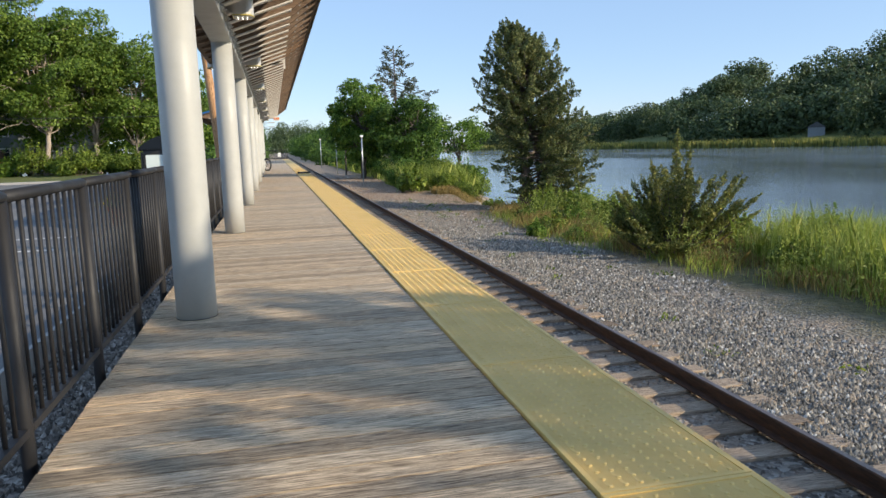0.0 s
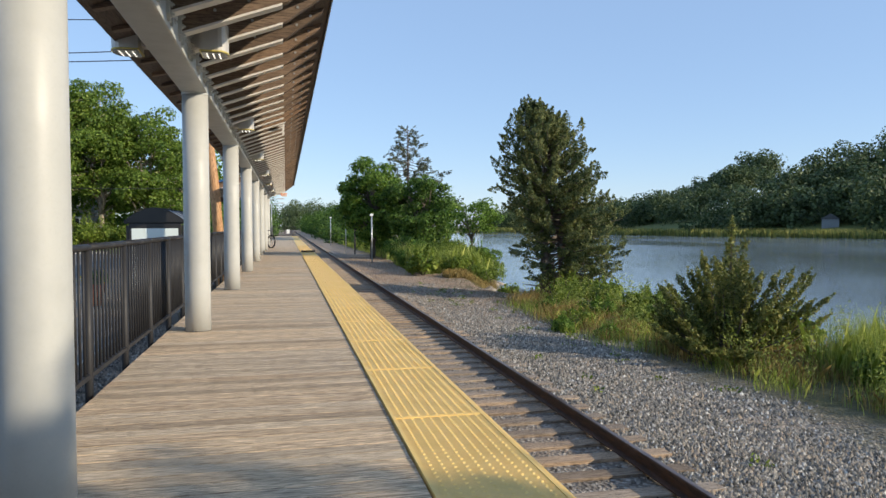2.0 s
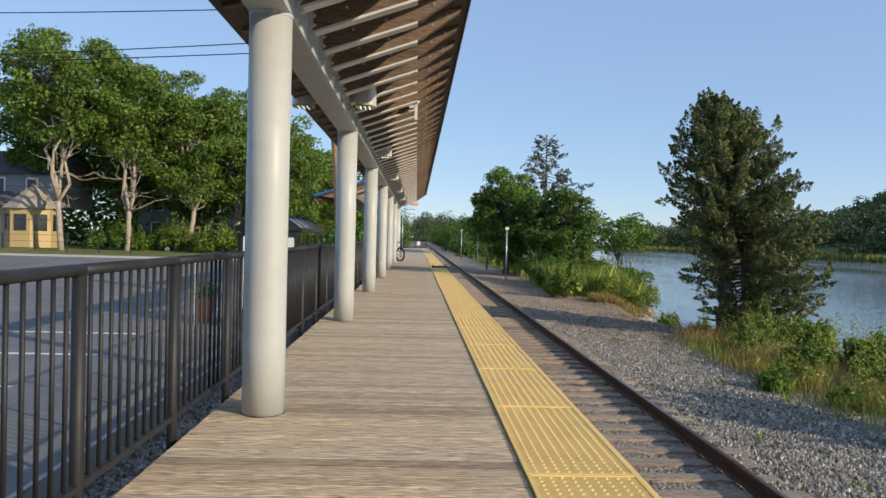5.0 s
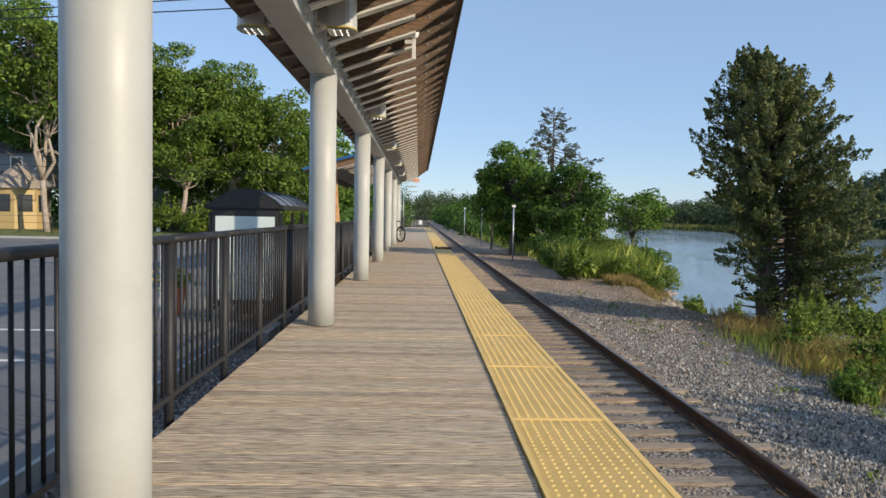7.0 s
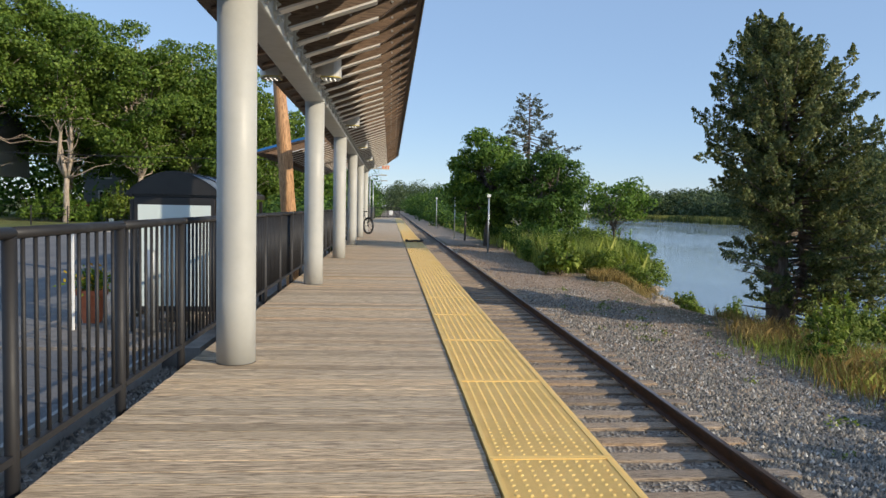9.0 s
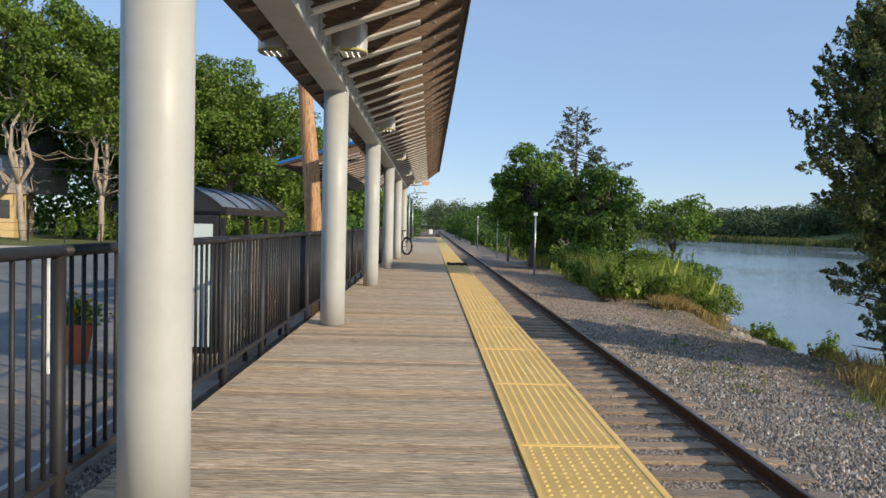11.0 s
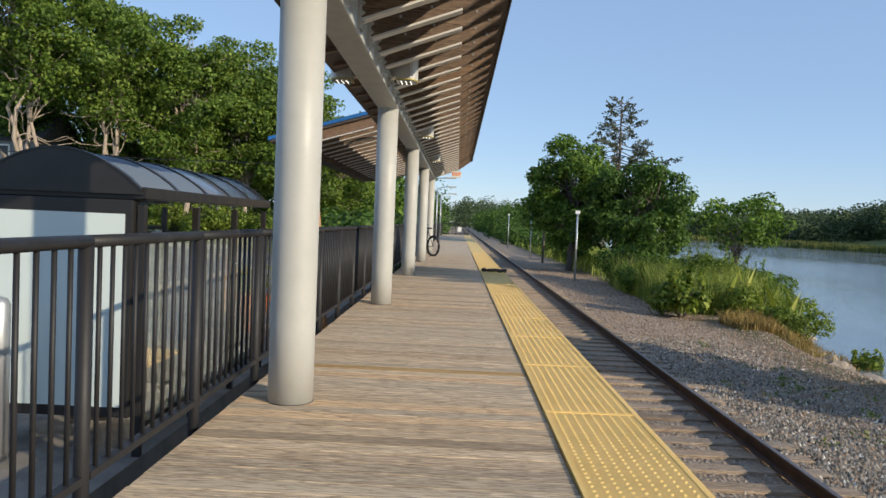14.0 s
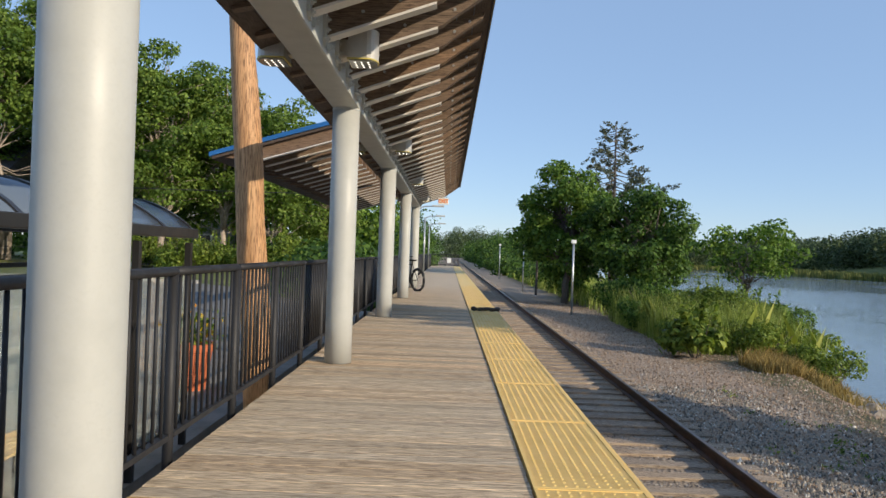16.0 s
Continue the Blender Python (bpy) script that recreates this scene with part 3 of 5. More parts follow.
for i in range(21):
    bm = bmesh.new()
    tube(bm, [(-2 + i * 0.125, 0, 0.0), (-2 + i * 0.125, 0, 1.05)], 0.026 if i % 10 == 0 else 0.012, 6)
    part("picket", bm, M_BLACK, endg)
part("notice", boxed(-0.55, -0.2, -0.05, -0.03, 0.3, 0.75), M_SHADE, endg, "small white notice")

# ---- track ----
prof = [(-0.07, 0), (0.07, 0), (0.07, 0.012), (0.012, 0.030), (0.009, 0.115), (0.036, 0.125), (0.036, 0.155), (0.028, 0.165), (-0.028, 0.165), (-0.036, 0.155), (-0.036, 0.125), (-0.009, 0.115), (-0.012, 0.030), (-0.07, 0.012)]
for x in (TRACK_X - 0.755, TRACK_X + 0.755):
    rail = thing("rail", "rusty brown steel railway rail on wooden ties", "rail", (x, 0, TIE_TOP), "track rails", "structure")
    part("body", prism(bmesh.new(), prof, "y", -30, 430), M_RAIL, rail)
    part("running_surface", boxed(-0.026, 0.026, -30, 430, 0.1652, 0.1665), M_RAILTOP, rail, "worn rail head")


# ---- lamps on the beam ----
def beam_lamp(name, side):
    lamp = thing(name, "grey wall lamp with faintly glowing white diodes, glow added, under the canopy", "lamp", group="canopy lamps")
    pr = [(0.08, -0.14), (0.24, -0.14)] + [(0.24 + 0.085 * math.cos(a), 0.14 * math.sin(a)) for a in np.linspace(-1.2, 1.2, 9)] + [(0.24, 0.14), (0.08, 0.14)]
    bm = bmesh.new()
    prism(bm, [(side * x, y) for x, y in pr], "z", 0.0, 0.245)
    part("housing", bm, M_LAMP, lamp)
    bm = bmesh.new()
    prism(bm, [(side * (0.2 + (x - 0.2) * 1.04), y * 1.04) for x, y in pr], "z", -0.014, -0.002)
    part("lens_rim", bm, M_RIM, lamp, "thin yellowish lens rim")
    bm = bmesh.new()
    prism(bm, [(side * (0.2 + (x - 0.2) * 0.93), y * 0.93) for x, y in pr], "z", -0.024, -0.015)
    part("lens", bm, M_LENS, lamp, "dull clear lens")
    bm = bmesh.new()
    for i in range(3):
        for j in range(4):
            x, y = side * (0.135 + 0.055 * i), -0.085 + 0.056 * j
            tube(bm, [(x, y, -0.030), (x, y, -0.025)], 0.0075, 6)
    part("diode_array", bm, M_LED, lamp, "white diodes with an added glow")["kind"] = "stuff"
    part("side_panel", boxed(min(side * 0.11, side * 0.24), max(side * 0.11, side * 0.24), -0.147, -0.141, 0.015, 0.23, 0.002), M_LAMP, lamp)
    part("mounting_arm", boxed(min(0, side * 0.07), max(0, side * 0.08), -0.06, 0.06, 0.03, 0.17, 0.006), M_LAMP, lamp)
    part("wall_plate", boxed(min(0, -side * 0.03), max(0, -side * 0.03), -0.12, 0.12, 0.02, 0.22, 0.005), M_LAMP, lamp)
    bm = bmesh.new()
    tube(bm, [(side * 0.05, -0.12, 0.25), (side * 0.05, -0.14, 0.30), (side * 0.02, -0.19, 0.30), (-side * 0.01, -0.2, 0.26)], 0.008, 6)
    part("conduit", bm, M_GALV, lamp)
    bm = bmesh.new()
    rng = random.Random(5)
    for i in range(26):
        x, y = side * rng.uniform(0.03, 0.22), rng.uniform(-0.12, 0.12)
        tube(bm, [(x, y, 0.25), (x + rng.uniform(-0.04, 0.04), y + rng.uniform(-0.04, 0.04), 0.25 + rng.uniform(0.07, 0.13))], 0.0015, 3)
    if side > 0:
        part("bird_spikes", bm, M_GALV, lamp, "thin wire bird spikes")
    else:
        bm.free()
    return lamp


lr, ll = beam_lamp("beam_lamp", 1), beam_lamp("beam_lamp", -1)
for k in range(0, 8):
    y = COL_Y0 + BAY * k - 1.62
    a = copy_thing(lr, pose(COL_X + R + 0.03, y, 2.815)) if k else lr
    b = copy_thing(ll, pose(COL_X - R - 0.03, y - 0.1, 2.78)) if k else ll
    if not k:
        a.matrix_basis, b.matrix_basis = pose(COL_X + R + 0.03, y, 2.815), pose(COL_X - R - 0.03, y - 0.1, 2.78)

cctv = thing("security_camera", "small white dome camera on a bracket under the rafters", "camera", (-0.66, 15.56, 3.30))
bm = bmesh.new()
tube(bm, [(0, 0, 0.0), (0, 0, -0.06)], 0.035, 10)
bmesh.ops.create_uvsphere(bm, u_segments=12, v_segments=8, radius=0.055, matrix=Matrix.Translation((0, 0, -0.08)))
part("dome", bm, M_SHADE, cctv, smooth=True)
part("mount", boxed(-0.022, 0.022, -0.02, 0.02, -0.36, -0.14, 0.004), M_FLANGE, cctv)
part("arm", boxed(-0.10, 0.02, -0.015, 0.015, -0.19, -0.15, 0.003), M_FLANGE, cctv)

# ---- exit sign ----
sign = thing("exit_sign", "white hanging sign with orange EXIT lettering", "sign", (-0.71, 43.0, 2.95))
part("panel", boxed(-0.17, 0.17, -0.02, 0.02, -0.11, 0.11, 0.006), M_SHADE, sign)
for x in (-0.1, 0.1):
    bm = bmesh.new()
    tube(bm, [(x, 0, 0.11), (x, 0, 0.22)], 0.008, 6)
    part("hanger", bm, M_GALV, sign)
txt = bpy.data.curves.new("lettering", "FONT")
txt.body, txt.size, txt.align_x, txt.align_y, txt.extrude = "EXIT", 0.165, "CENTER", "CENTER", 0.003
txt.offset = 0.006
to = new("lettering", txt)
txt.materials.append(M_ORANGE)
to.parent, to.matrix_basis = sign, pose(0, -0.025, 0, 90, 0, 0)

# ---- lower roof on the lot side, with the log pole ----
annex = thing("lower_roof", "lower blue-edged roof with dark boards and white strips", "canopy roof", (0, 0, 0), kind="structure")
AY0, AY1, AXL = 29.4, 42.5, -4.05


def annex_z(x):
    return 2.98 + 0.30 * (x + 2.42)


bm = bmesh.new()
prism(bm, [(AXL, annex_z(AXL)), (-2.12, annex_z(-2.12)), (-2.12, annex_z(-2.12) + 0.04), (AXL, annex_z(AXL) + 0.04)], "y", AY0, AY1)
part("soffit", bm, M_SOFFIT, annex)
bm = bmesh.new()
prism(bm, [(AXL - 0.04, annex_z(AXL) + 0.036), (-2.11, annex_z(-2.11) + 0.042), (-2.11, annex_z(-2.11) + 0.11), (AXL - 0.04, annex_z(AXL) + 0.10)], "y", AY0 - 0.03, AY1)
part("metal_sheet", bm, M_BLUE, annex, "blue metal roof sheet")
for i in range(21):
    y = AY0 + 0.12 + 0.61 * i
    bm = bmesh.new()
    prism(bm, [(AXL + 0.15, annex_z(AXL + 0.15) - 0.002), (-2.2, annex_z(-2.2) - 0.002), (-2.2, annex_z(-2.2) - 0.18), (AXL + 0.6, annex_z(AXL + 0.6) - 0.18)], "y", y - TH, y + TH)
    part("rafter", bm, M_RAFTER, annex)
    bm = bmesh.new()
    prism(bm, [(AXL + 0.62, annex_z(AXL + 0.62) - 0.183), (-2.2, annex_z(-2.2) - 0.183), (-2.2, annex_z(-2.2) - 0.2), (AXL + 0.62, annex_z(AXL + 0.62) - 0.2)], "y", y - 0.05, y + 0.05)
    part("steel_strip", bm, M_FLANGE, annex)
log = thing("log_pole", "tall peeled orange-brown wooden utility pole leaning beside the fence", "log pole", (-2.95, 27.8, -1.15))
bm = bmesh.new()
rng = random.Random(3)
pts = [(-0.0855 * (z - 2.2) + 0.012 * rng.uniform(-1, 1), 0.01 * rng.uniform(-1, 1), z) for z in np.linspace(0, 9.6, 15)]
tube(bm, pts, [0.20 - 0.006 * i + 0.008 * rng.uniform(-1, 1) for i in range(15)], 22)
part("shaft", bm, M_LOG, log, smooth=True)
bm = bmesh.new()
tube(bm, [pts[6], (pts[6][0] - 0.006, pts[6][1], pts[6][2] + 0.035)], 0.158, 22)
part("band", bm, M_DARKSTEEL, log, "thin dark strap round the log")

# ---- bus shelter ----
sh = thing("bus_shelter", "dark bus shelter with barrel roof and a blank pale poster", "bus shelter", (-4.23, 22.9, -1.15))
W, L, H = 0.74, 4.1, 2.38
for x in (-W, W):
    for y in (0.0, 1.36, 2.72, L):
        part("post", boxed(x - 0.035, x + 0.035, y, y + 0.07, 0, H, 0.006), M_DARKSTEEL, sh)
part("poster_box", boxed(-W + 0.05, W - 0.05, -0.05, 0.10, 0.42, 2.42, 0.015), M_DARKSTEEL, sh, "dark poster case")
part("poster", boxed(-0.62, 0.62, -0.056, -0.051, 0.52, 2.29), M_PANEL, sh, "blank pale grey poster sheet")
part("front_header", boxed(-W - 0.06, W + 0.06, -0.02, 0.06, 2.42, 2.53, 0.01), M_DARKSTEEL, sh)
for x in (-W - 0.02, W + 0.02):
    part("gutter", boxed(x - 0.06, x + 0.06, -0.06, L + 0.12, H + 0.05, H + 0.16, 0.012), M_DARKSTEEL, sh)
bm = bmesh.new()
arc = [(-0.78 + 1.56 * i / 14, 2.50 + 0.36 * math.sin(math.pi * i / 14) ** 0.85) for i in range(15)]
prism(bm, arc + [(x, z - 0.02) for x, z in arc[::-1]], "y", 0.0, L + 0.1)
part("roof", bm, M_SMOKE, sh, "curved bluish translucent roof sheet", True)
bm = bmesh.new()
prism(bm, [(-0.8, 2.47)] + arc + [(0.8, 2.47)], "y", -0.09, -0.06)
part("gable", bm, M_DARKSTEEL, sh)
for y in (-0.1, 0.8, 1.65, 2.5, 3.35, L + 0.05):
    bm = bmesh.new()
    prism(bm, [(x, z + 0.022) for x, z in arc] + [(x, z + 0.001) for x, z in arc[::-1]], "y", y, y + 0.06)
    part("roof_rib", bm, M_DARKSTEEL, sh)
for x in (-W, W):
    for y0 in (0.12, 1.45, 2.81):
        g = part("pane", boxed(x - 0.005, x + 0.005, y0, y0 + 1.22, 0.35, 2.05), M_GLASS, sh)
        g.visible_shadow = False
        part("glazing_bar", boxed(x - 0.02, x + 0.02, y0, y0 + 1.22, 2.06, 2.11), M_DARKSTEEL, sh)
        part("glazing_bar", boxed(x - 0.02, x + 0.02, y0, y0 + 1.22, 0.29, 0.34), M_DARKSTEEL, sh)
bench = thing("bench", "slatted wooden bench inside the bus shelter", "bench", (-4.5, 24.9, -1.15))
for i in range(4):
    part("slat", boxed(-0.22 + i * 0.115, -0.12 + i * 0.115, -1.1, 1.1, 0.43, 0.46, 0.006), M_NEWPLANK, bench)
for y in (-0.9, 0.9):
    part("leg", boxed(-0.2, 0.2, y - 0.025, y + 0.025, 0, 0.43, 0.004), M_DARKSTEEL, bench)


# ---- planters, posts ----
def planter(x, y, s=1.0, seed=1):
    p = thing("planter", "terracotta pot with yellow and orange flowers on paving", "planter", (x, y, -1.10), "flower pots")
    bm = bmesh.new()
    prof2 = [(0.20, 0), (0.29, 0.62), (0.33, 0.62), (0.34, 0.74), (0.29, 0.74), (0.27, 0.66)]
    for (r0, z0), (r1, z1) in zip(prof2, prof2[1:]):
        tube(bm, [(0, 0, z0 * s), (0, 0, z1 * s)] if abs(z1 - z0) > 1e-6 else [(0, 0, z0 * s - 0.001), (0, 0, z0 * s)], [r0 * s, r1 * s], 24, False)
    part("pot", bm, M_TERRA, p, smooth=True)
    rng = np.random.default_rng(seed)
    c = rng.normal(size=(420, 3)) * [0.18, 0.18, 0.14] + [0, 0, 0.92]
    leaf_mesh("leaves", c * s, 0.09, M_WEED, p, seed=seed)
    c = rng.normal(size=(120, 3)) * [0.2, 0.2, 0.12] + [0, 0, 1.0]
    leaf_mesh("flowers", c * s, 0.07, M_FLOWER, p, "yellow and orange blossoms", seed=seed + 1)["kind"] = "stuff"
    return p


planter(-6.05, 23.9, 0.84)
planter(-4.5, 30.2, 1.0, 7)
post1 = thing("marker_post", "pale flat marker post on the paving", "post", (-6.02, 23.0, -1.10))
part("blade", boxed(-0.028, 0.028, -0.015, 0.015, 0, 1.75, 0.006), M_SHADE, post1)
post2 = thing("bollard", "blue-grey round-topped metal bollard", "bollard", (-4.52, 22.5, -1.10))
bm = bmesh.new()
tube(bm, [(0, 0, 0), (0, 0, 1.42), (0, 0, 1.47), (0, 0, 1.49)], [0.085, 0.085, 0.06, 0.01], 18)
part("body", bm, M_GALV, post2, smooth=True)

# ---- bicycle leaning at a column ----
bike = thing("bicycle", "black bicycle parked on its stand against a column", "bicycle", (-1.72, 41.3, 0.0), turn=38)
for y in (-0.52, 0.52):
    bm = bmesh.new()
    ring = [(0, y + 0.33 * math.cos(a), 0.345 + 0.33 * math.sin(a)) for a in np.linspace(0, 2 * math.pi, 33)]
    tube(bm, ring, 0.042, 8, False)
    wh = part("wheel", bm, M_RUBBER, bike, smooth=True)
    bm = bmesh.new()
    for a in np.linspace(0, math.pi, 9)[:-1]:
        tube(bm, [(0, y - 0.31 * math.cos(a), 0.345 - 0.31 * math.sin(a)), (0, y + 0.31 * math.cos(a), 0.345 + 0.31 * math.sin(a))], 0.002, 3)
    part("spokes", bm, M_DARKSTEEL, wh)
for a, b, r in (((0, -0.52, 0.345), (0, -0.2, 0.85), 0.012), ((0, -0.52, 0.345), (0, -0.06, 0.30), 0.012), ((0, -0.06, 0.30), (0, -0.22, 0.92), 0.018), ((0, -0.2, 0.80), (0, 0.36, 0.86), 0.018), ((0, -0.06, 0.30), (0, 0.37, 0.78), 0.021), ((0, 0.35, 0.98), (0, 0.52, 0.345), 0.017)):
    bm = bmesh.new()
    tube(bm, [a, b], r, 8)
    part("frame_tube", bm, M_BLACK, bike)
bm = bmesh.new()
tube(bm, [(-0.33, 0.25, 1.06), (-0.1, 0.35, 1.03), (0.1, 0.35, 1.03), (0.33, 0.25, 1.06)], 0.015, 8)
part("handlebar", bm, M_BLACK, bike)
part("saddle", boxed(-0.07, 0.07, -0.36, -0.1, 0.92, 0.97, 0.02), M_RUBBER, bike)
bm = bmesh.new()
tube(bm, [(-0.03, -0.1, 0.28), (-0.2, -0.16, 0.0)], 0.008, 6)
part("kickstand", bm, M_BLACK, bike)
bm = bmesh.new()
tube(bm, [(0.05, -0.06, 0.30), (0.065, -0.06, 0.30)], 0.09, 16)
part("chainring", bm, M_DARKSTEEL, bike)

# ---- dark hose-like bar lying across the tactile strip ----
barx = thing("cable_cover", "black lumpy cable cover lying across the yellow strip", "cable cover", (0.33, 33.78, 0.02))
bm = bmesh.new()
rng = random.Random(8)
tube(bm, [(-0.30 + 0.06 * i, 0.012 * rng.uniform(-1, 1), 0.045 + 0.012 * rng.uniform(-1, 1)) for i in range(11)], [0.04 + 0.014 * rng.uniform(-1, 1) for i in range(11)], 9)
part("cover", bm, M_RUBBER, barx, smooth=True)


# ---- trackside posts and platform lamp posts ----
def track_post(x, y, h, r=0.05):
    p = thing("signal_post", "slim grey metal post with a small white head by the track", "post", (x, y, -1.48), "trackside posts")
    bm = bmesh.new()
    tube(bm, [(0, 0, 0), (0, 0, h)], r, 10)
    part("pole", bm, M_GALV, p, smooth=True)
    part("head", boxed(-0.11, 0.11, -0.07, 0.07, h - 0.02, h + 0.14, 0.02), M_SHADE, p)


track_post(5.3, 52.0, 3.35)
track_post(5.1, 72.0, 3.5)
track_post(5.2, 98.0, 3.7)
wp = thing("wooden_post", "bare brown wooden post among trackside shrubs", "post", (5.6, 68.0, -1.48))
bm = bmesh.new()
tube(bm, [(0, 0, 0), (0.03, 0, 3.4)], [0.09, 0.07], 9)
part("pole", bm, M_BARK, wp)
for y, z in ((52.0, 3.35), (62.0, 3.4), (72.0, 3.35)):
    lp = thing("platform_lamp_post", "grey lamp post with a flat lamp arm over the platform", "lamp post", (-1.95, y, 0.0), "platform lamp posts")
    bm = bmesh.new()
    tube(bm, [(0, 0, -0.3), (0, 0, z - 0.1)], [0.06, 0.045], 10)
    part("pole", bm, M_GALV, lp, smooth=True)
    bm = bmesh.new()
    tube(bm, [(0, 0, z - 0.15), (0.3, 0, z - 0.02), (0.75, 0, z)], 0.028, 8)
    part("arm", bm, M_GALV, lp)
    part("head", boxed(0.65, 1.2, -0.13, 0.13, z - 0.03, z + 0.05, 0.02), M_LAMP, lp)


# ---- trees ----
def limb(rng, a, b, wig=0.12, k=5):
    a, b = np.asarray(a, float), np.asarray(b, float)
    l = np.linalg.norm(b - a)
    return [tuple(a + (b - a) * t + rng.normal(size=3) * wig * l * 0.25 * (0 < t < 1)) for t in np.linspace(0, 1, k)]


def clumps(rng, tips, radii, per, flat=0.62):
    """Leaves over the upper shell of a rounded clump at each tip; returns places and outward sides."""
    pts, out = [], []
    for t, r in zip(tips, radii):
        k = max(12, int(per * r * r))
        o = rng.normal(size=(k, 3))
        o[:, 2] += 0.35
        o /= np.linalg.norm(o, axis=1)[:, None]
        wob = 1 + 0.28 * np.sin(o[:, 0] * 5 + t[0] * 3) * np.sin(o[:, 1] * 6 + t[1] * 2)
        q = o * (r * wob * rng.uniform(0.62, 1.04, k) ** 0.7)[:, None] * [1, 1, flat]
        pts.append(np.asarray(t) + q)
        out.append(o + [0, 0, 0.35])
    return np.concatenate(pts), np.concatenate(out)


def broad_tree(name, label, at, height, crown_r, crown_z0, seed, tips=60, leaf=0.16, bark=None, mat=None, trunk_r=0.2, bare=0, group="", per=260, leaders=3, clump=0.27, fork=0.35):
    """A forked trunk whose limbs end in rounded leaf clumps, open between the limbs."""
    rng = np.random.default_rng(seed)
    tree = thing(name, label, "tree", at, group)
    bm = bmesh.new()
    zf = max(0.6, height * fork * rng.uniform(0.8, 1.1))
    lean = rng.normal(size=2) * 0.025 * height
    base = limb(rng, (0, 0, -0.2), (lean[0], lean[1], zf), 0.05, 5)
    tube(bm, base, list(np.linspace(trunk_r * 1.15, trunk_r * 0.85, 5)), 10)
    stems = []
    for i in range(leaders):
        a = 2 * math.pi * i / leaders + rng.uniform(0, 1.2)
        r = crown_r * rng.uniform(0.18, 0.42)
        e = (lean[0] + r * math.cos(a), lean[1] + r * math.sin(a), height * rng.uniform(0.8, 0.92))
        l = limb(rng, (lean[0], lean[1], zf - 0.1), e, 0.10, 8)
        tube(bm, l, list(np.linspace(trunk_r * 0.72, trunk_r * 0.12, 8)), 8)
        stems.append(np.array(l))
    cz, hz = (crown_z0 + height) / 2, (height - crown_z0) / 2
    ends, rads = [], []
    while len(ends) < tips:
        d = rng.normal(size=3)
        d /= np.linalg.norm(d)
        q = d * rng.uniform(0.45, 0.92) * [crown_r, crown_r, hz] + [lean[0], lean[1], cz]
        if q[2] < crown_z0:
            continue
        ends.append(q)
        rads.append(crown_r * clump * rng.uniform(0.65, 1.25))
    for q in ends:
        st = stems[int(rng.integers(0, leaders))]
        k = int(np.clip(np.searchsorted(st[:, 2], q[2] - crown_r * rng.uniform(0.35, 0.8)), 0, 6))
        tube(bm, limb(rng, st[k], q, 0.16, 5), [trunk_r * 0.26, trunk_r * 0.2, trunk_r * 0.14, trunk_r * 0.09, trunk_r * 0.04], 5)
    for i in range(bare):
        st = stems[int(rng.integers(0, leaders))]
        p = st[int(rng.integers(0, 4))]
        a, r = rng.uniform(0, 2 * math.pi), crown_r * rng.uniform(0.4, 0.95)
        tube(bm, limb(rng, p, (p[0] + r * math.cos(a), p[1] + r * math.sin(a), p[2] + r * rng.uniform(-0.15, 0.8)), 0.25), [trunk_r * 0.26, trunk_r * 0.2, trunk_r * 0.14, trunk_r * 0.09, trunk_r * 0.03], 5)
    part("trunk", bm, bark or M_BARK, tree, smooth=True)
    pts, out = clumps(rng, ends, rads, per)
    leaf_mesh("crown", pts, leaf, mat or M_LEAF, tree, seed=seed, aspect=0.8, face=out)
    return tree


def plume(rng, p, d, ln, rad, n):
    """A spray of scaly foliage: widest low down, drawn out to a point."""
    d = np.asarray(d, float) / (np.linalg.norm(d) + 1e-9)
    u = rng.uniform(0, 1, n) ** 0.8
    w = rad * np.interp(u, [0, 0.25, 0.6, 1], [0.55, 1.0, 0.62, 0.05])
    o = rng.normal(size=(n, 3))
    o -= (o @ d)[:, None] * d
    o /= np.linalg.norm(o, axis=1)[:, None] + 1e-9
    q = np.asarray(p) + d * (ln * u)[:, None] + o * (w * np.sqrt(rng.uniform(0.1, 1, n)))[:, None]
    return q, o * 0.7 + d * 0.45


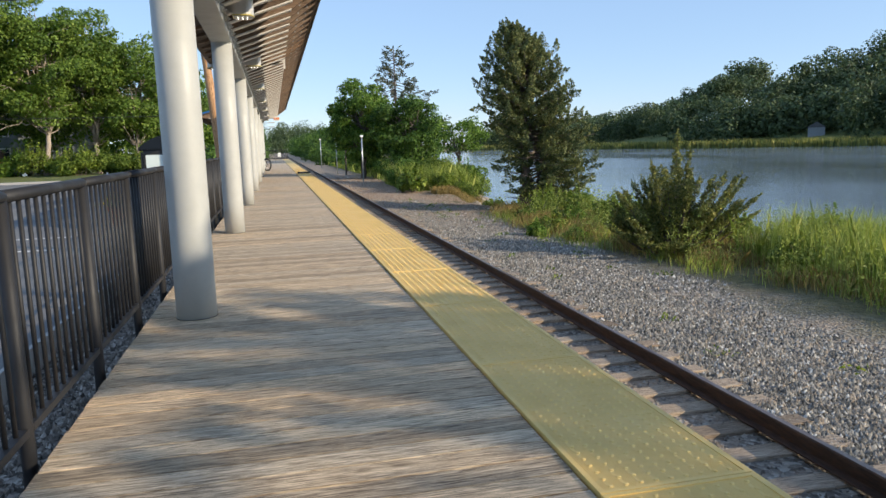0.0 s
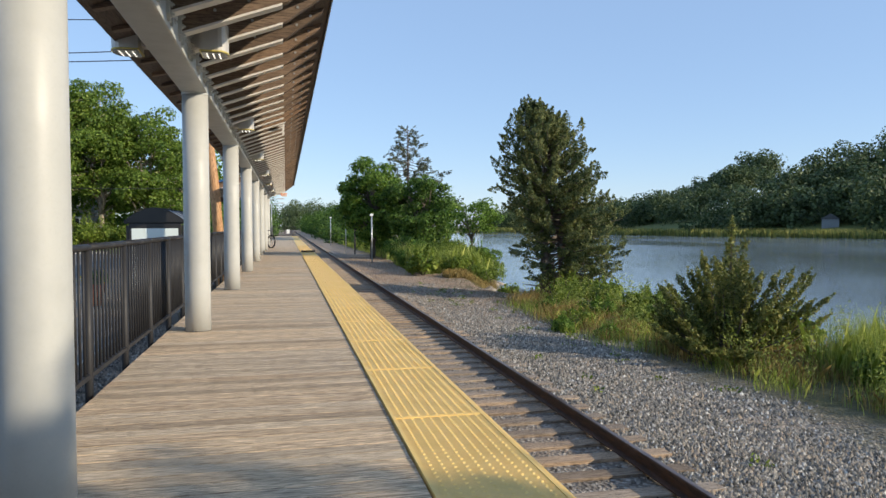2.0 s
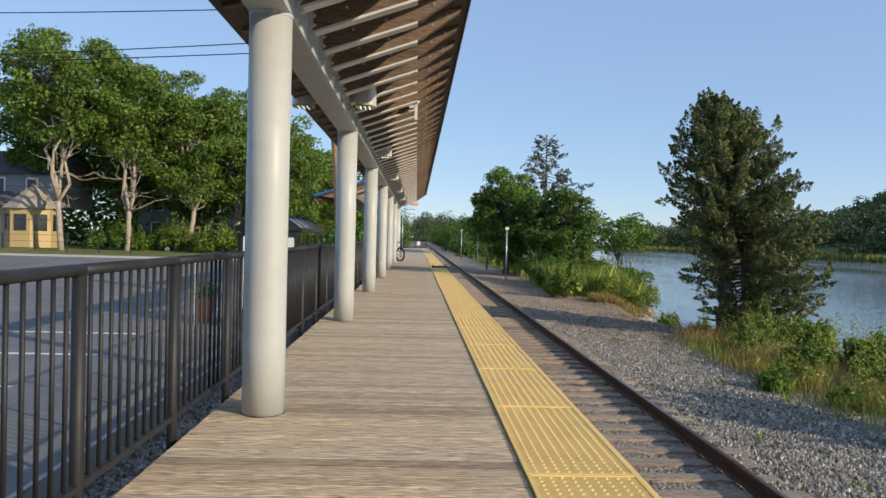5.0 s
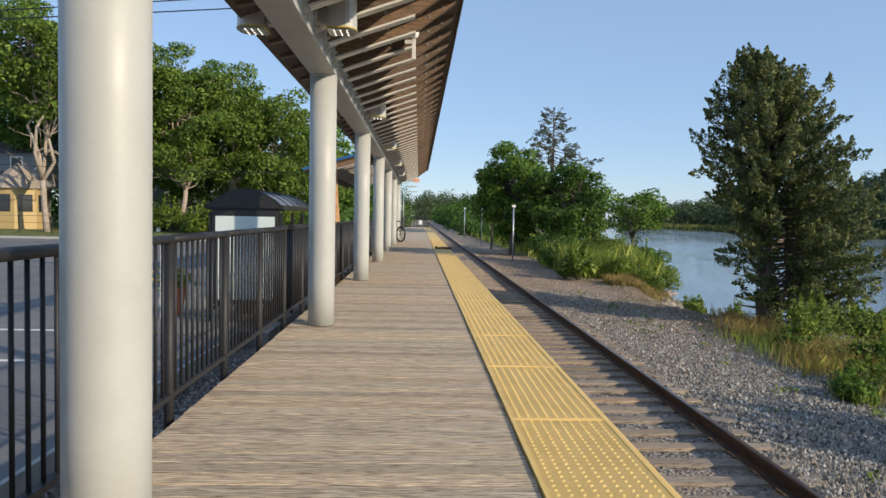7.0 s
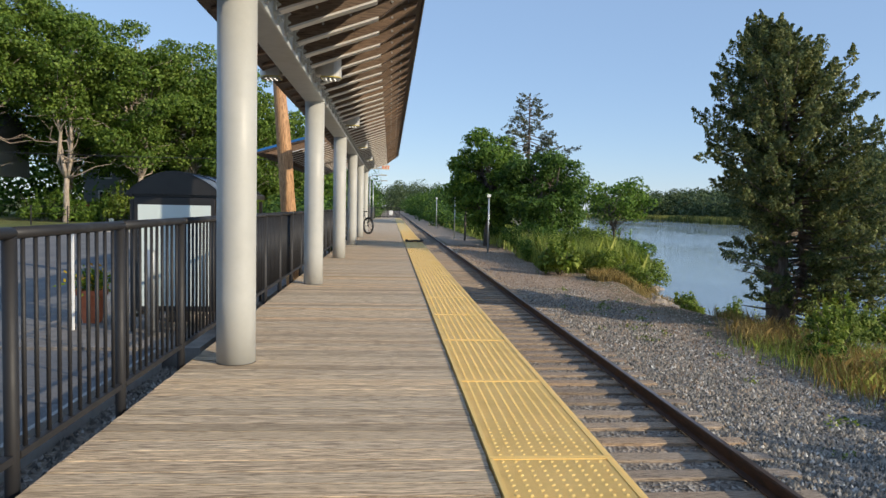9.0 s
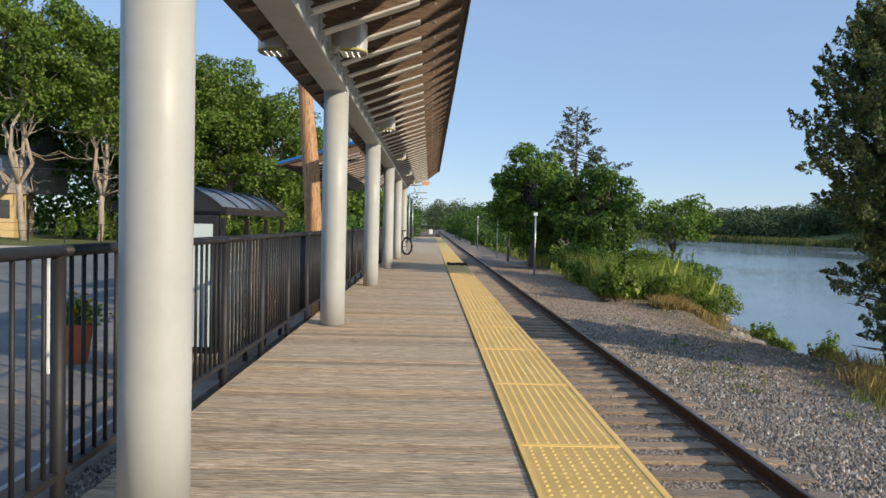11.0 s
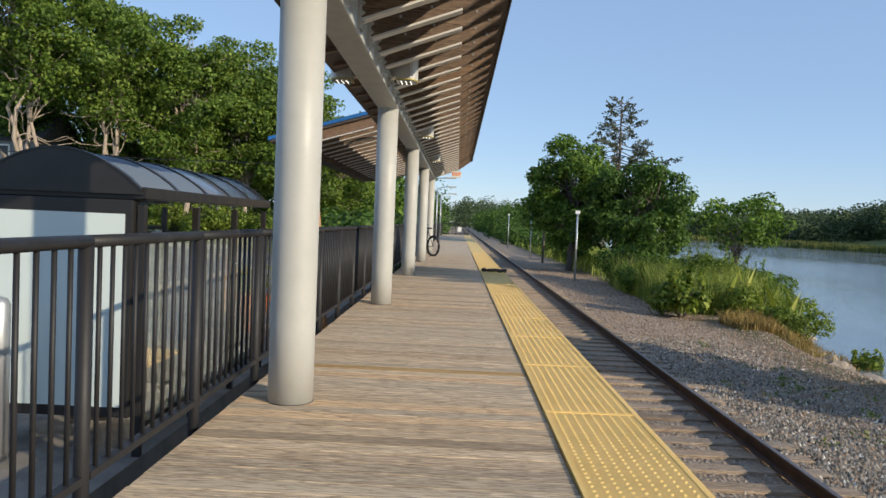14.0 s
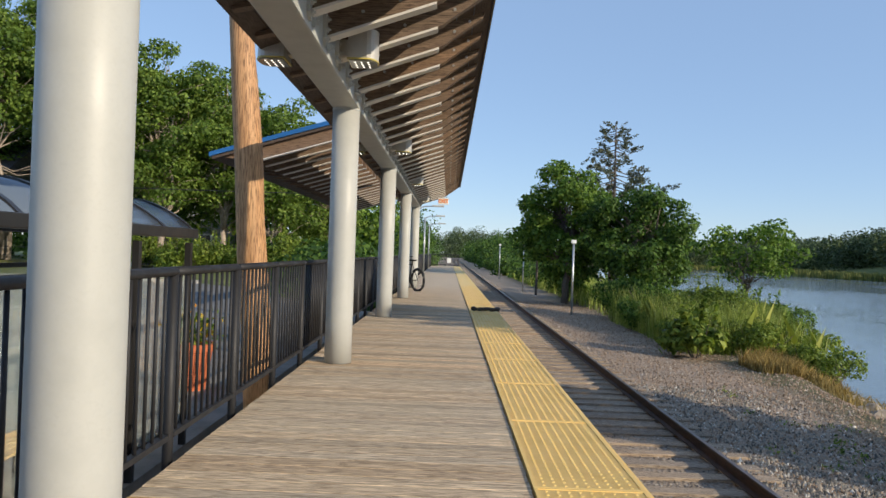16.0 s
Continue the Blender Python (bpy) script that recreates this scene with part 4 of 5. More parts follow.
def cedar_tree(label, at, height, seed, shape, boughs=150, leaf=0.07, density=1.0, turn=0.0, tip=-1.1, holes=True):
    """A red cedar: shape rows are (height share, sideways shift, radius)."""
    rng = np.random.default_rng(seed)
    tree = thing("cedar_tree", label, "tree", at, turn=turn)
    hs, cx, rr = zip(*shape)
    bm, pts, out = bmesh.new(), [], []
    for i in range(4):
        a = 1.57 * i + 0.5
        e = (tip * (0.75 if i == 0 else 0.1 * i) + 0.3 * math.cos(a), 0.5 * math.sin(a), height * (0.95 if i == 0 else 0.75))
        tube(bm, limb(rng, (0.16 * math.cos(a), 0.16 * math.sin(a), -0.3), e, 0.07, 7), [0.17, 0.15, 0.12, 0.09, 0.06, 0.035, 0.012], 8)
    for i in range(boughs):
        t = 0.05 + 0.93 * ((i + rng.uniform(0, 1)) / boughs) ** 0.92
        a = i * 2.399963 + rng.uniform(-0.4, 0.4)
        c, r = float(np.interp(t, hs, cx)), float(np.interp(t, hs, rr)) * rng.uniform(0.62, 1.12)
        z = height * t
        rise = float(np.interp(t, [0, 0.2, 0.5, 1], [-0.25, -0.02, 0.30, 0.85]))
        a0 = np.array([c * 0.45, 0.0, z - 0.35 * r * max(0.0, rise)])
        e = np.array([c + r * math.cos(a), r * math.sin(a), z + 0.45 * r * rise])
        m = (a0 + e) / 2 + np.array([0, 0, -0.08 * r])
        tube(bm, [tuple(a0), tuple(m), tuple(e)], [0.034, 0.02, 0.006], 5)
        if holes and t < 0.34 and math.cos(a) < -0.15 and rng.uniform() < 0.6:
            continue
        k = max(4, int(2 + r * 4.6))
        for j in range(k):
            s = 0.22 + 0.8 * (j + rng.uniform(0, 1)) / k
            p = (1 - s) ** 2 * a0 + 2 * s * (1 - s) * m + s * s * e
            d = np.array([math.cos(a), math.sin(a), 0.0]) * rng.uniform(0.2, 0.9) + rng.normal(size=3) * 0.42 + np.array([0, 0, 0.35 + rise])
            ln = rng.uniform(0.22, 0.48) * (1.1 if s > 0.8 else 0.9)
            q, o = plume(rng, p, d, ln, rng.uniform(0.10, 0.18), int(150 * density * ln))
            pts.append(q)
            out.append(o)
    for i in range(9):
        t = rng.uniform(0.8, 0.93)
        c, r = float(np.interp(t, hs, cx)), float(np.interp(t, hs, rr))
        b = np.array([c + r * rng.uniform(-0.7, 0.7), r * rng.uniform(-0.7, 0.7), height * t - 0.35])
        d = np.array([rng.normal() * 0.18 + 0.1, rng.normal() * 0.2, 1.0])
        if i == 0:
            b, d = np.array([tip * 0.92, 0, height * 0.87]), np.array([tip * 0.06, 0, 1.0])
        for w in range(6):
            q, o = plume(rng, b + d * 0.12 * w, d + rng.normal(size=3) * (0.6 - 0.05 * w), 0.34, 0.13, int(46 * density))
            pts.append(q)
            out.append(o)
    part("trunk", bm, M_BARK, tree, "dark forked trunks", True)
    leaf_mesh("crown", np.concatenate(pts), leaf, M_CEDAR, tree, seed=seed, aspect=0.55, face=np.concatenate(out))
    return tree


cedar_tree("dark green red cedar on the gravelly river bank", (8.9, 26.4, -1.6), 7.2, 4, [(0.0, 0.4, 1.0), (0.13, 0.65, 1.6), (0.22, 0.75, 1.95), (0.33, 0.55, 1.95), (0.5, 0.15, 2.05), (0.58, 0.0, 2.05), (0.7, -0.15, 1.8), (0.8, -0.2, 1.4), (0.88, -0.3, 0.9), (0.95, -0.6, 0.35), (1.0, -1.0, 0.1)], 265, 0.072, 1.45, -22)
# Unseen trees, placed and thinned to cast the shade on the deck's start.
for k, (x, y, h) in enumerate([(10.6, -4.8, 7.5), (10.2, -9.0, 8.8)]):
    cedar_tree("unseen cedar behind the walk, placed to shade the deck", (x, y, -1.5), h, 30 + k, [(0.0, 0, 1.0), (0.2, 0, 2.2), (0.5, 0, 2.7), (0.8, 0, 2.3), (1.0, 0, 0.4)], 90, 0.18, 0.2, 0, 0.2, False)


def juniper(at, seed=9):
    """A low spreading juniper: arched boughs feathered with plumes round a leading shoot."""
    rng = np.random.default_rng(seed)
    tree = thing("juniper_shrub", "spreading olive-green juniper shrub on the bank", "shrub", at)
    bm, pts, out = bmesh.new(), [], []
    for i in range(54):
        a = i * 2.399963 + rng.uniform(-0.3, 0.3)
        lean = 0.25 + 1.15 * ((i * 0.7549) % 1.0)
        ln = rng.uniform(0.78, 1.05) * (2.25 - 0.34 * lean) * (1.08 if math.cos(a) > 0.2 else 0.95)
        if i == 0:
            ln, lean = 2.62, 0.03
        e = ln * np.array([math.sin(lean) * math.cos(a), math.sin(lean) * math.sin(a), math.cos(lean)])
        mid = e * 0.55 + np.array([0, 0, -0.17 * ln * math.sin(lean)])
        tube(bm, [(0, 0, -0.1), tuple(mid), tuple(e)], [0.032, 0.02, 0.004], 5)
        ax = (e - mid) / np.linalg.norm(e - mid)
        sd = np.cross(ax, [0, 0, 1.0])
        sd /= np.linalg.norm(sd) + 1e-6
        if i == 0:
            sd = np.array([1.0, 0, 0])
        k = 15
        for j in range(k):
            s = 0.22 + 0.78 * (j + 0.5) / k
            p = 2 * s * (1 - s) * mid + s * s * e
            for sg in (-1, 1):
                tw = sd if i else np.array([math.cos(j * 2.1), math.sin(j * 2.1), 0.0])
                d = ax * 0.9 + sg * tw * rng.uniform(0.35, 0.8) + rng.normal(size=3) * 0.2 + [0, 0, 0.15]
                l2 = (0.40 - 0.24 * s) * rng.uniform(0.8, 1.25)
                q, o = plume(rng, p, d, l2, 0.07, int(130 * l2) + 6)
                pts.append(q)
                out.append(o)
        q, o = plume(rng, e - ax * 0.15, ax, 0.34, 0.05, 34)
        pts.append(q)
        out.append(o)
    part("stem", bm, M_BARK, tree)
    leaf_mesh("foliage", np.concatenate(pts), 0.055, M_JUNIPER, tree, seed=seed, aspect=0.5, face=np.concatenate(out))


juniper((8.0, 14.1, -1.42))

broad_tree("maple_tree", "full green broadleaf tree at the river bend", (6.3, 60.5, -1.5), 8.5, 3.2, 0.7, 11, 95, 0.17, mat=M_LEAF, per=430, clump=0.25)
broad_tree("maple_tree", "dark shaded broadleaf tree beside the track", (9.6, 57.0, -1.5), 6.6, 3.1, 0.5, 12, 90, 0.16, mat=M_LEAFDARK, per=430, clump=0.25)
broad_tree("maple_tree", "green broadleaf tree over the water", (11.6, 61.0, -1.6), 6.0, 2.4, 0.5, 13, 65, 0.16, mat=M_LEAF, per=430)
broad_tree("young_tree", "small light green tree standing over the bank", (11.5, 47.5, -1.7), 4.7, 2.35, 1.9, 14, 46, 0.13, mat=M_LEAF, trunk_r=0.07, per=380, clump=0.21, leaders=4, fork=0.3)
# sparse grey conifer behind them
rng = np.random.default_rng(21)
con = thing("bare_conifer", "thin grey half-bare conifer above the trees", "tree", (10.2, 66.0, -1.5))
bm, pts, fout = bmesh.new(), [], []
tube(bm, [(0, 0, 0), (0.1, 0, 6), (0.05, 0, 11.7)], [0.2, 0.12, 0.02], 8)
for i in range(86):
    z = 3.2 + 8.3 * (i / 86)
    a, r = i * 2.4 + rng.uniform(-0.4, 0.4), ((11.9 - z) * 0.66 * rng.uniform(0.4, 1.12) + 0.2)
    e = np.array((r * math.cos(a), r * math.sin(a), z + 0.10 * r))
    tube(bm, [(0.08, 0, z), (e[0] * 0.5, e[1] * 0.5, z - 0.12 * r), tuple(e)], [0.045, 0.028, 0.008], 4)
    for j in range(max(3, int(r * 4.5))):
        u = rng.uniform(0.35, 1.0)
        p = np.array([0.08, 0, z]) + (e - [0.08, 0, z]) * u - [0, 0, 0.2 * r * u * (1 - u)]
        q, o = plume(rng, p, np.array([math.cos(a), math.sin(a), 0.25]) + rng.normal(size=3) * 0.5, rng.uniform(0.35, 0.7), 0.15, 26)
        pts.append(q)
        fout.append(o)
part("trunk", bm, M_BARK, con)
leaf_mesh("needles", np.concatenate(pts), 0.13, M_GREYNEEDLE, con, seed=21, aspect=0.5, face=np.concatenate(fout))


# ---- bank plants ----
def bush(at, r, h, seed, mat=None, leaf=0.11, n=2600, label="leafy green bush on the river bank", lumps=10):
    rng = np.random.default_rng(seed)
    b = thing("bush", label, "bush", at, "bank bushes")
    bm = bmesh.new()
    for i in range(9):
        a = rng.uniform(0, 6.28)
        tube(bm, limb(rng, (0, 0, -0.1), (r * 0.8 * math.cos(a), r * 0.8 * math.sin(a), h * rng.uniform(0.6, 1)), 0.2), [0.02, 0.016, 0.012, 0.008, 0.003], 5)
    part("stem", bm, M_BARK, b)
    d = rng.normal(size=(lumps + 8, 3))
    d /= np.linalg.norm(d, axis=1)[:, None]
    d[:, 2] = np.abs(d[:, 2]) - 0.25
    tips = d * rng.uniform(0.35, 0.85, len(d))[:, None] * [r, r, h * 0.6] + [0, 0, h * 0.38]
    rad = rng.uniform(0.22, 0.42, len(d)) * min(r, h)
    p, out = clumps(rng, tips, rad, n / max(1e-3, float(np.sum(rad * rad))), 0.8)
    spikes = 14
    sp = [tips[int(rng.integers(0, len(tips)))] + np.stack([rng.normal(size=14) * 0.03, rng.normal(size=14) * 0.03, np.linspace(0, 0.34 * h * rng.uniform(0.6, 1.3), 14) + 0.2 * h], 1) for _ in range(spikes)]
    p = np.concatenate([p] + sp)
    out = np.concatenate([out, rng.normal(size=(spikes * 14, 3)) + [0, 0, 0.4]])
    ok = p[:, 2] > -0.05
    leaf_mesh("leaves", p[ok], leaf, mat or M_WEED, b, seed=seed, aspect=0.6, face=out[ok])


for k, (x, y, r, h, m, lf) in enumerate([(6.5, 38.8, 0.85, 1.35, M_WEED, 0.2), (7.4, 41.5, 1.3, 1.3, M_WEED, 0.09), (8.6, 39.8, 1.3, 1.2, M_WEED, 0.08), (9.7, 37.9, 1.1, 1.2, M_WEED, 0.085), (8.6, 43.5, 1.7, 2.1, M_WEED, 0.10),
                                          (10.3, 41.2, 1.4, 1.2, M_WEED, 0.09), (10.9, 44.5, 1.7, 1.9, M_LEAF, 0.10), (7.6, 46.0, 1.6, 2.0, M_LEAF, 0.10), (7.6, 50.5, 1.6, 2.2, M_LEAF, 0.12),
                                          (9.9, 31.0, 0.6, 0.85, M_WEED, 0.1), (10.3, 35.3, 0.45, 0.7, M_WEED, 0.09), (9.6, 23.4, 0.95, 1.0, M_WEED, 0.1), (8.7, 24.0, 0.6, 0.9, M_WEED, 0.09), (9.3, 18.4, 1.1, 0.75, M_WEED, 0.1), (9.9, 20.5, 1.2, 0.85, M_WEED, 0.1),
                                          (10.2, 15.2, 0.9, 0.7, M_WEED, 0.09), (10.6, 12.4, 0.9, 0.9, M_WEED, 0.09), (6.2, 18.4, 0.55, 0.42, M_LEAF, 0.06), (7.0, 19.2, 0.5, 0.5, M_WEED, 0.06), (8.2, 20.6, 0.6, 0.6, M_LEAF, 0.07), (7.2, 22.0, 0.45, 0.4, M_LEAF, 0.06), (8.8, 16.4, 0.7, 0.6, M_WEED, 0.08), (7.9, 22.9, 0.45, 0.8, M_WEED, 0.07), (9.0, 11.2, 0.6, 0.6, M_WEED, 0.07), (8.4, 30.4, 0.4, 0.4, M_WEED, 0.06), (6.8, 17.0, 0.4, 0.35, M_LEAF, 0.06), (7.8, 66, 1.2, 1.6, M_LEAF, 0.14), (8.2, 72, 1.6, 2.0, M_LEAF, 0.14), (8.4, 79, 1.8, 2.2, M_LEAF, 0.15)]):
    bush((x, y, ground_z(x, y) - 0.03), r, h, 50 + k, m, lf, int(1900 * r * max(1, h) * (0.12 / lf) ** 1.3) + 400)


def scatter(n, seed, x0, x1, y0, y1, keep):
    rng = np.random.default_rng(seed)
    out = []
    while len(out) < n:
        x, y = rng.uniform(x0, x1), rng.uniform(y0, y1)
        if rng.uniform() < keep(x, y):
            out.append((x, y, ground_z(x, y) - 0.01))
    return out


def bank(x, y):
    """Grass cover: starts past the gravel, ends at the water."""
    s = shore_x(y)
    e = np.interp(y, [0, 8, 12, 16, 20, 23, 26, 29, 33, 36], [7.6, 7.3, 6.8, 6.0, 5.8, 6.0, 6.6, 8.0, 8.6, 7.6]) + 0.5 * noise.noise((x * 0.3, y * 0.4, 2.0))
    p = 0.35 + 1.3 * noise.noise((x * 0.8, y * 0.8, 5.0))
    return max(0.0, min(1.0, (x - e) * 1.3)) * (x < s + 0.1) * max(0.08, p)


tg = blades("tall_grass", scatter(22000, 61, 5.5, 12.9, -2, 24, bank), 0.34, M_GRASS, 61, 0.5, 0.0045)
tagged(tg, "tall yellow-green grass along the river bank", "grass", kind="stuff")
rg = blades("reed_grass", scatter(30000, 62, 7.2, 12.8, 1, 12.8, lambda x, y: max(0.0, min(1.0, (x - 7.9 - 0.13 * abs(y - 8)))) * max(0.15, 0.7 + noise.noise((x * 0.9, y * 0.9, 4.0)))), 1.12, M_GRASS, 62, 0.35, 0.0038)
tagged(rg, "waist-high green reeds and weeds by the water", "grass", kind="stuff")
rg = blades("reed_grass", scatter(11000, 63, 6.5, 10.6, 39.5, 50, lambda x, y: max(0.1, 0.6 + noise.noise((x * 0.7, y * 0.5, 8.0)))), 1.5, M_GRASS, 63, 0.35, 0.007)
tagged(rg, "tall pale reeds above the bank bushes", "grass", kind="stuff")
dg = blades("dry_grass", scatter(19000, 64, 5.6, 10.5, 6, 40, lambda x, y: max(0, min(1, (x - 0.3 - np.interp(y, [0, 8, 12, 16, 20, 23, 26, 29, 33, 36], [7.6, 7.3, 6.8, 6.0, 5.8, 6.0, 6.6, 8.0, 8.6, 7.6])) * 1.5)) * max(0, noise.noise((x * 0.6, y * 0.6, 9.0)) + 0.3)), 0.38, M_DRY, 64, 0.6, 0.006)
tagged(dg, "dry straw-coloured grass at the gravel's edge", "grass", kind="stuff")
dg = blades("dry_grass", scatter(1500, 65, 7.3, 8.8, 36.4, 38.0, lambda x, y: 0.9), 0.42, M_DRY, 65, 0.6, 0.009)
tagged(dg, "patch of dry straw below the bushes", "grass", kind="stuff")
sg = blades("verge_grass", scatter(9000, 66, 6.9, 16, 50, 110, lambda x, y: 0.9 * (x < shore_x(y))), 0.9, M_GRASS, 66, 0.45, 0.02)
tagged(sg, "rough green grass beside the track", "grass", kind="stuff")
rng = np.random.default_rng(67)
wl = np.array(scatter(620, 68, 7, 11.5, 2, 25, lambda x, y: bank(x, y)))
pts = np.concatenate([w + np.stack([rng.normal(size=34) * 0.07, rng.normal(size=34) * 0.07, rng.uniform(0.05, 1.0, 34) * rng.uniform(0.5, 1.25)], 1) for w in wl])
tagged(leaf_mesh("weeds", pts, 0.055, M_GRASS, seed=68, aspect=0.4), "leafy weeds among the bank grass", "weeds", kind="stuff")
wl = np.array(scatter(60, 69, 3.9, 6.6, 2, 34, lambda x, y: 0.25 + 0.6 * (x > 5)))
pts = np.concatenate([w + rng.normal(size=(22, 3)) * [0.09, 0.09, 0.03] + [0, 0, 0.04] for w in wl])
tagged(leaf_mesh("gravel_weeds", pts, 0.05, M_WEED, seed=69), "small green weeds in the gravel", "weeds", kind="stuff")

# shore rocks
rng = random.Random(12)
for k in range(26):
    y = rng.uniform(27, 42)
    x = shore_x(y) - rng.uniform(0.1, 0.9)
    bm = bmesh.new()
    bmesh.ops.create_icosphere(bm, subdivisions=2, radius=1.0)
    s = rng.uniform(0.14, 0.34)
    for v in bm.verts:
        v.co *= 1 + 0.45 * noise.noise(v.co * 1.3 + Vector((k * 7.0, 0, 0)))
        v.co = Vector((v.co.x * s * 1.3, v.co.y * s, v.co.z * s * 0.75))
    rk = tagged(part("rock", bm, M_ROCK, label=""), "brown weathered boulder at the waterline", "rock", "shore rocks")
    rk.location = (x, y, ground_z(x, y) + 0.04)


# ---- far woods ----
def woods(name, label, spots, seed, leaf, per, mat=None):
    """One mass of many tree crowns; spots are (x, y, base z, height, radius)."""
    rng = np.random.default_rng(seed)
    pts, sizes, out = [], [], []
    for x, y, z, h, r in spots:
        lumps = rng.normal(size=(9, 3)) * [0.42, 0.42, 0.0] + np.stack([np.zeros(9), np.zeros(9), np.linspace(0.12, 0.82, 9)], 1)
        i = rng.integers(0, 9, per)
        o = rng.normal(size=(per, 3))
        o /= np.linalg.norm(o, axis=1)[:, None]
        p = lumps[i] * [r, r, h] + o * np.array([r * 0.52, r * 0.52, h * 0.22])
        pts.append(p + [x, y, z])
        out.append(o + [0, 0, 0.4])
        sizes.append(np.full(per, leaf * (0.6 + r * 0.1)))
    p = np.concatenate(pts)
    ok = p[:, 2] > -2.2
    return tagged(leaf_mesh(name, p[ok], np.concatenate(sizes)[ok], mat or M_WOODS, seed=seed, aspect=0.9, face=np.concatenate(out)[ok]), label, "woods", kind="stuff")


HILL_A, HILL_Z = [0, 0.2, 0.3, 0.4, 0.5, 0.56, 0.62, 0.7, 1], [8, 9, 12, 18, 22, 18, 11, 6, 3.5]
rng = np.random.default_rng(70)
spots = []
for i in range(420):
    a = rng.uniform(0, 1)
    d = rng.uniform(0, 1) ** 0.8
    fx, fy = (np.interp(a, [0, 0.25, 0.5, 0.75, 1], [150, 132, 112, 112, 84]), np.interp(a, [0, 0.25, 0.5, 0.75, 1], [60, 135, 205, 290, 345]))
    hill = np.interp(a, HILL_A, HILL_Z)
    spots.append((fx + 4 + d * 75, fy + d * 45 * (a > 0.5), -2 + hill * d * 1.1, rng.uniform(8, 12), rng.uniform(4, 6.5)))
vs, fs = [], []
for i in range(41):
    a = i / 40
    fx, fy = (np.interp(a, [0, 0.25, 0.5, 0.75, 1], [150, 132, 112, 112, 84]), np.interp(a, [0, 0.25, 0.5, 0.75, 1], [60, 135, 205, 290, 345]))
    hill = np.interp(a, HILL_A, HILL_Z)
    for j in range(7):
        d = j / 6
        vs.append((fx + d * 105, fy + d * 45 * (a > 0.5), -2.25 + 0.4 * (j > 0) + hill * d * 1.1))
        if i and j:
            q = i * 7 + j
            fs.append((q - 8, q - 1, q, q - 7))
tagged(raw("far_bank", vs, fs, M_LAWN, smooth=True), "green rising ground under the far woods", "hillside", kind="structure")
woods("far_woods", "dark green wooded hill across the river", spots, 71, 0.58, 800)
spots = [(x, y, -1.6, rng.uniform(5, 8.8), rng.uniform(3, 4.5)) for x, y in [(6.5 + 450.0 / yy + rng.uniform(0, 1) * 0.085 * yy, yy) for yy in rng.uniform(150, 420, 150)]]
spots += [(7.5 + 1.5 * rng.uniform(0, 1), yy, -1.8, rng.uniform(2, 4), rng.uniform(1.8, 2.6)) for yy in rng.uniform(85, 300, 40)]
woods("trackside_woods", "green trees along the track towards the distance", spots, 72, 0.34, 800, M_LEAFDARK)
spots = [(-4.0 - 300.0 / yy - rng.uniform(0, 1) * 0.11 * yy, yy, -1.6, rng.uniform(8, 13), rng.uniform(3.5, 5)) for yy in rng.uniform(95, 400, 80)]
spots += [(-4.2 - 3 * rng.uniform(0, 1), yy, -1.7, rng.uniform(2.0, 3.4), rng.uniform(1.5, 2.4)) for yy in rng.uniform(50, 110, 34)]
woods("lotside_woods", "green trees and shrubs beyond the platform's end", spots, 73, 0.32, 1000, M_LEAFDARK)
spots = [(x, rng.uniform(430, 500), -1.6, rng.uniform(15, 20) - 0.13 * abs(x - 14), rng.uniform(5, 7)) for x in rng.uniform(-16, 44, 44)]
woods("distant_woods", "dark green trees closing the view down the track", spots, 76, 0.55, 700)
spots = [(-46 + 1.5 * i + rng.uniform(-1, 1), 86 + rng.uniform(-4, 6), -0.8, rng.uniform(8, 12), rng.uniform(3.5, 5)) for i in range(27)]
woods("backyard_woods", "dense green trees behind the houses", spots, 75, 0.4, 700, M_LEAF)
fr = []
rng = np.random.default_rng(74)
for i in range(16000):
    a = rng.uniform(0, 1)
    fr.append((np.interp(a, [0, 0.25, 0.5, 0.75, 1], [147, 129, 108, 109, 80]) + rng.uniform(-5, 3), np.interp(a, [0, 0.25, 0.5, 0.75, 1], [60, 135, 205, 290, 345]) + rng.uniform(-3, 3), -2.2))
tagged(blades("marsh_reeds", fr, 2.2, M_JUNIPER, 74, 0.3, 0.12), "olive marsh reeds along the far shore", "reeds", kind="stuff")

# ---- tall trees beyond the lot ----
for k, (x, y, h, r, z0, bare, lab) in enumerate([
        (-28.2, 62.0, 17.6, 4.6, 8.2, 10, "tall maple with a pale forked trunk on the lawn"), (-24.2, 64.5, 16.4, 4.4, 7.0, 20, "tall maple with bare lower boughs"), (-19.8, 66, 15.2, 4.4, 3.5, 24, "tall green maple with dead grey branches"),
        (-16.2, 69, 14.8, 4.2, 2.2, 12, "broad green tree with bare grey boughs"), (-12.8, 70, 13.2, 3.8, 0.6, 3, "full green tree beyond the lot"), (-10.4, 77, 11, 3.6, 0.0, 2, "full green tree beyond the lot"), (-33.5, 70, 13.5, 4.4, 5.5, 6, "dark tree standing behind the house"), (-27.5, 73, 15, 4.6, 3.0, 4, "dense green tree behind the houses"), (-22, 75, 14.5, 4.6, 1.5, 3, "dense green tree behind the parked cars")]):
    broad_tree("tall_tree", lab, (x, y, -0.6), h, r, z0, 80 + k, 86 if z0 > 5 else 110, 0.2, M_PALEBARK, M_LEAF if k in (6, 7, 8) else M_LITLEAF, 0.21, bare, "trees beyond the lot", 230, 4 if k < 4 else 3, 0.25, 0.22 if k < 4 else 0.18)
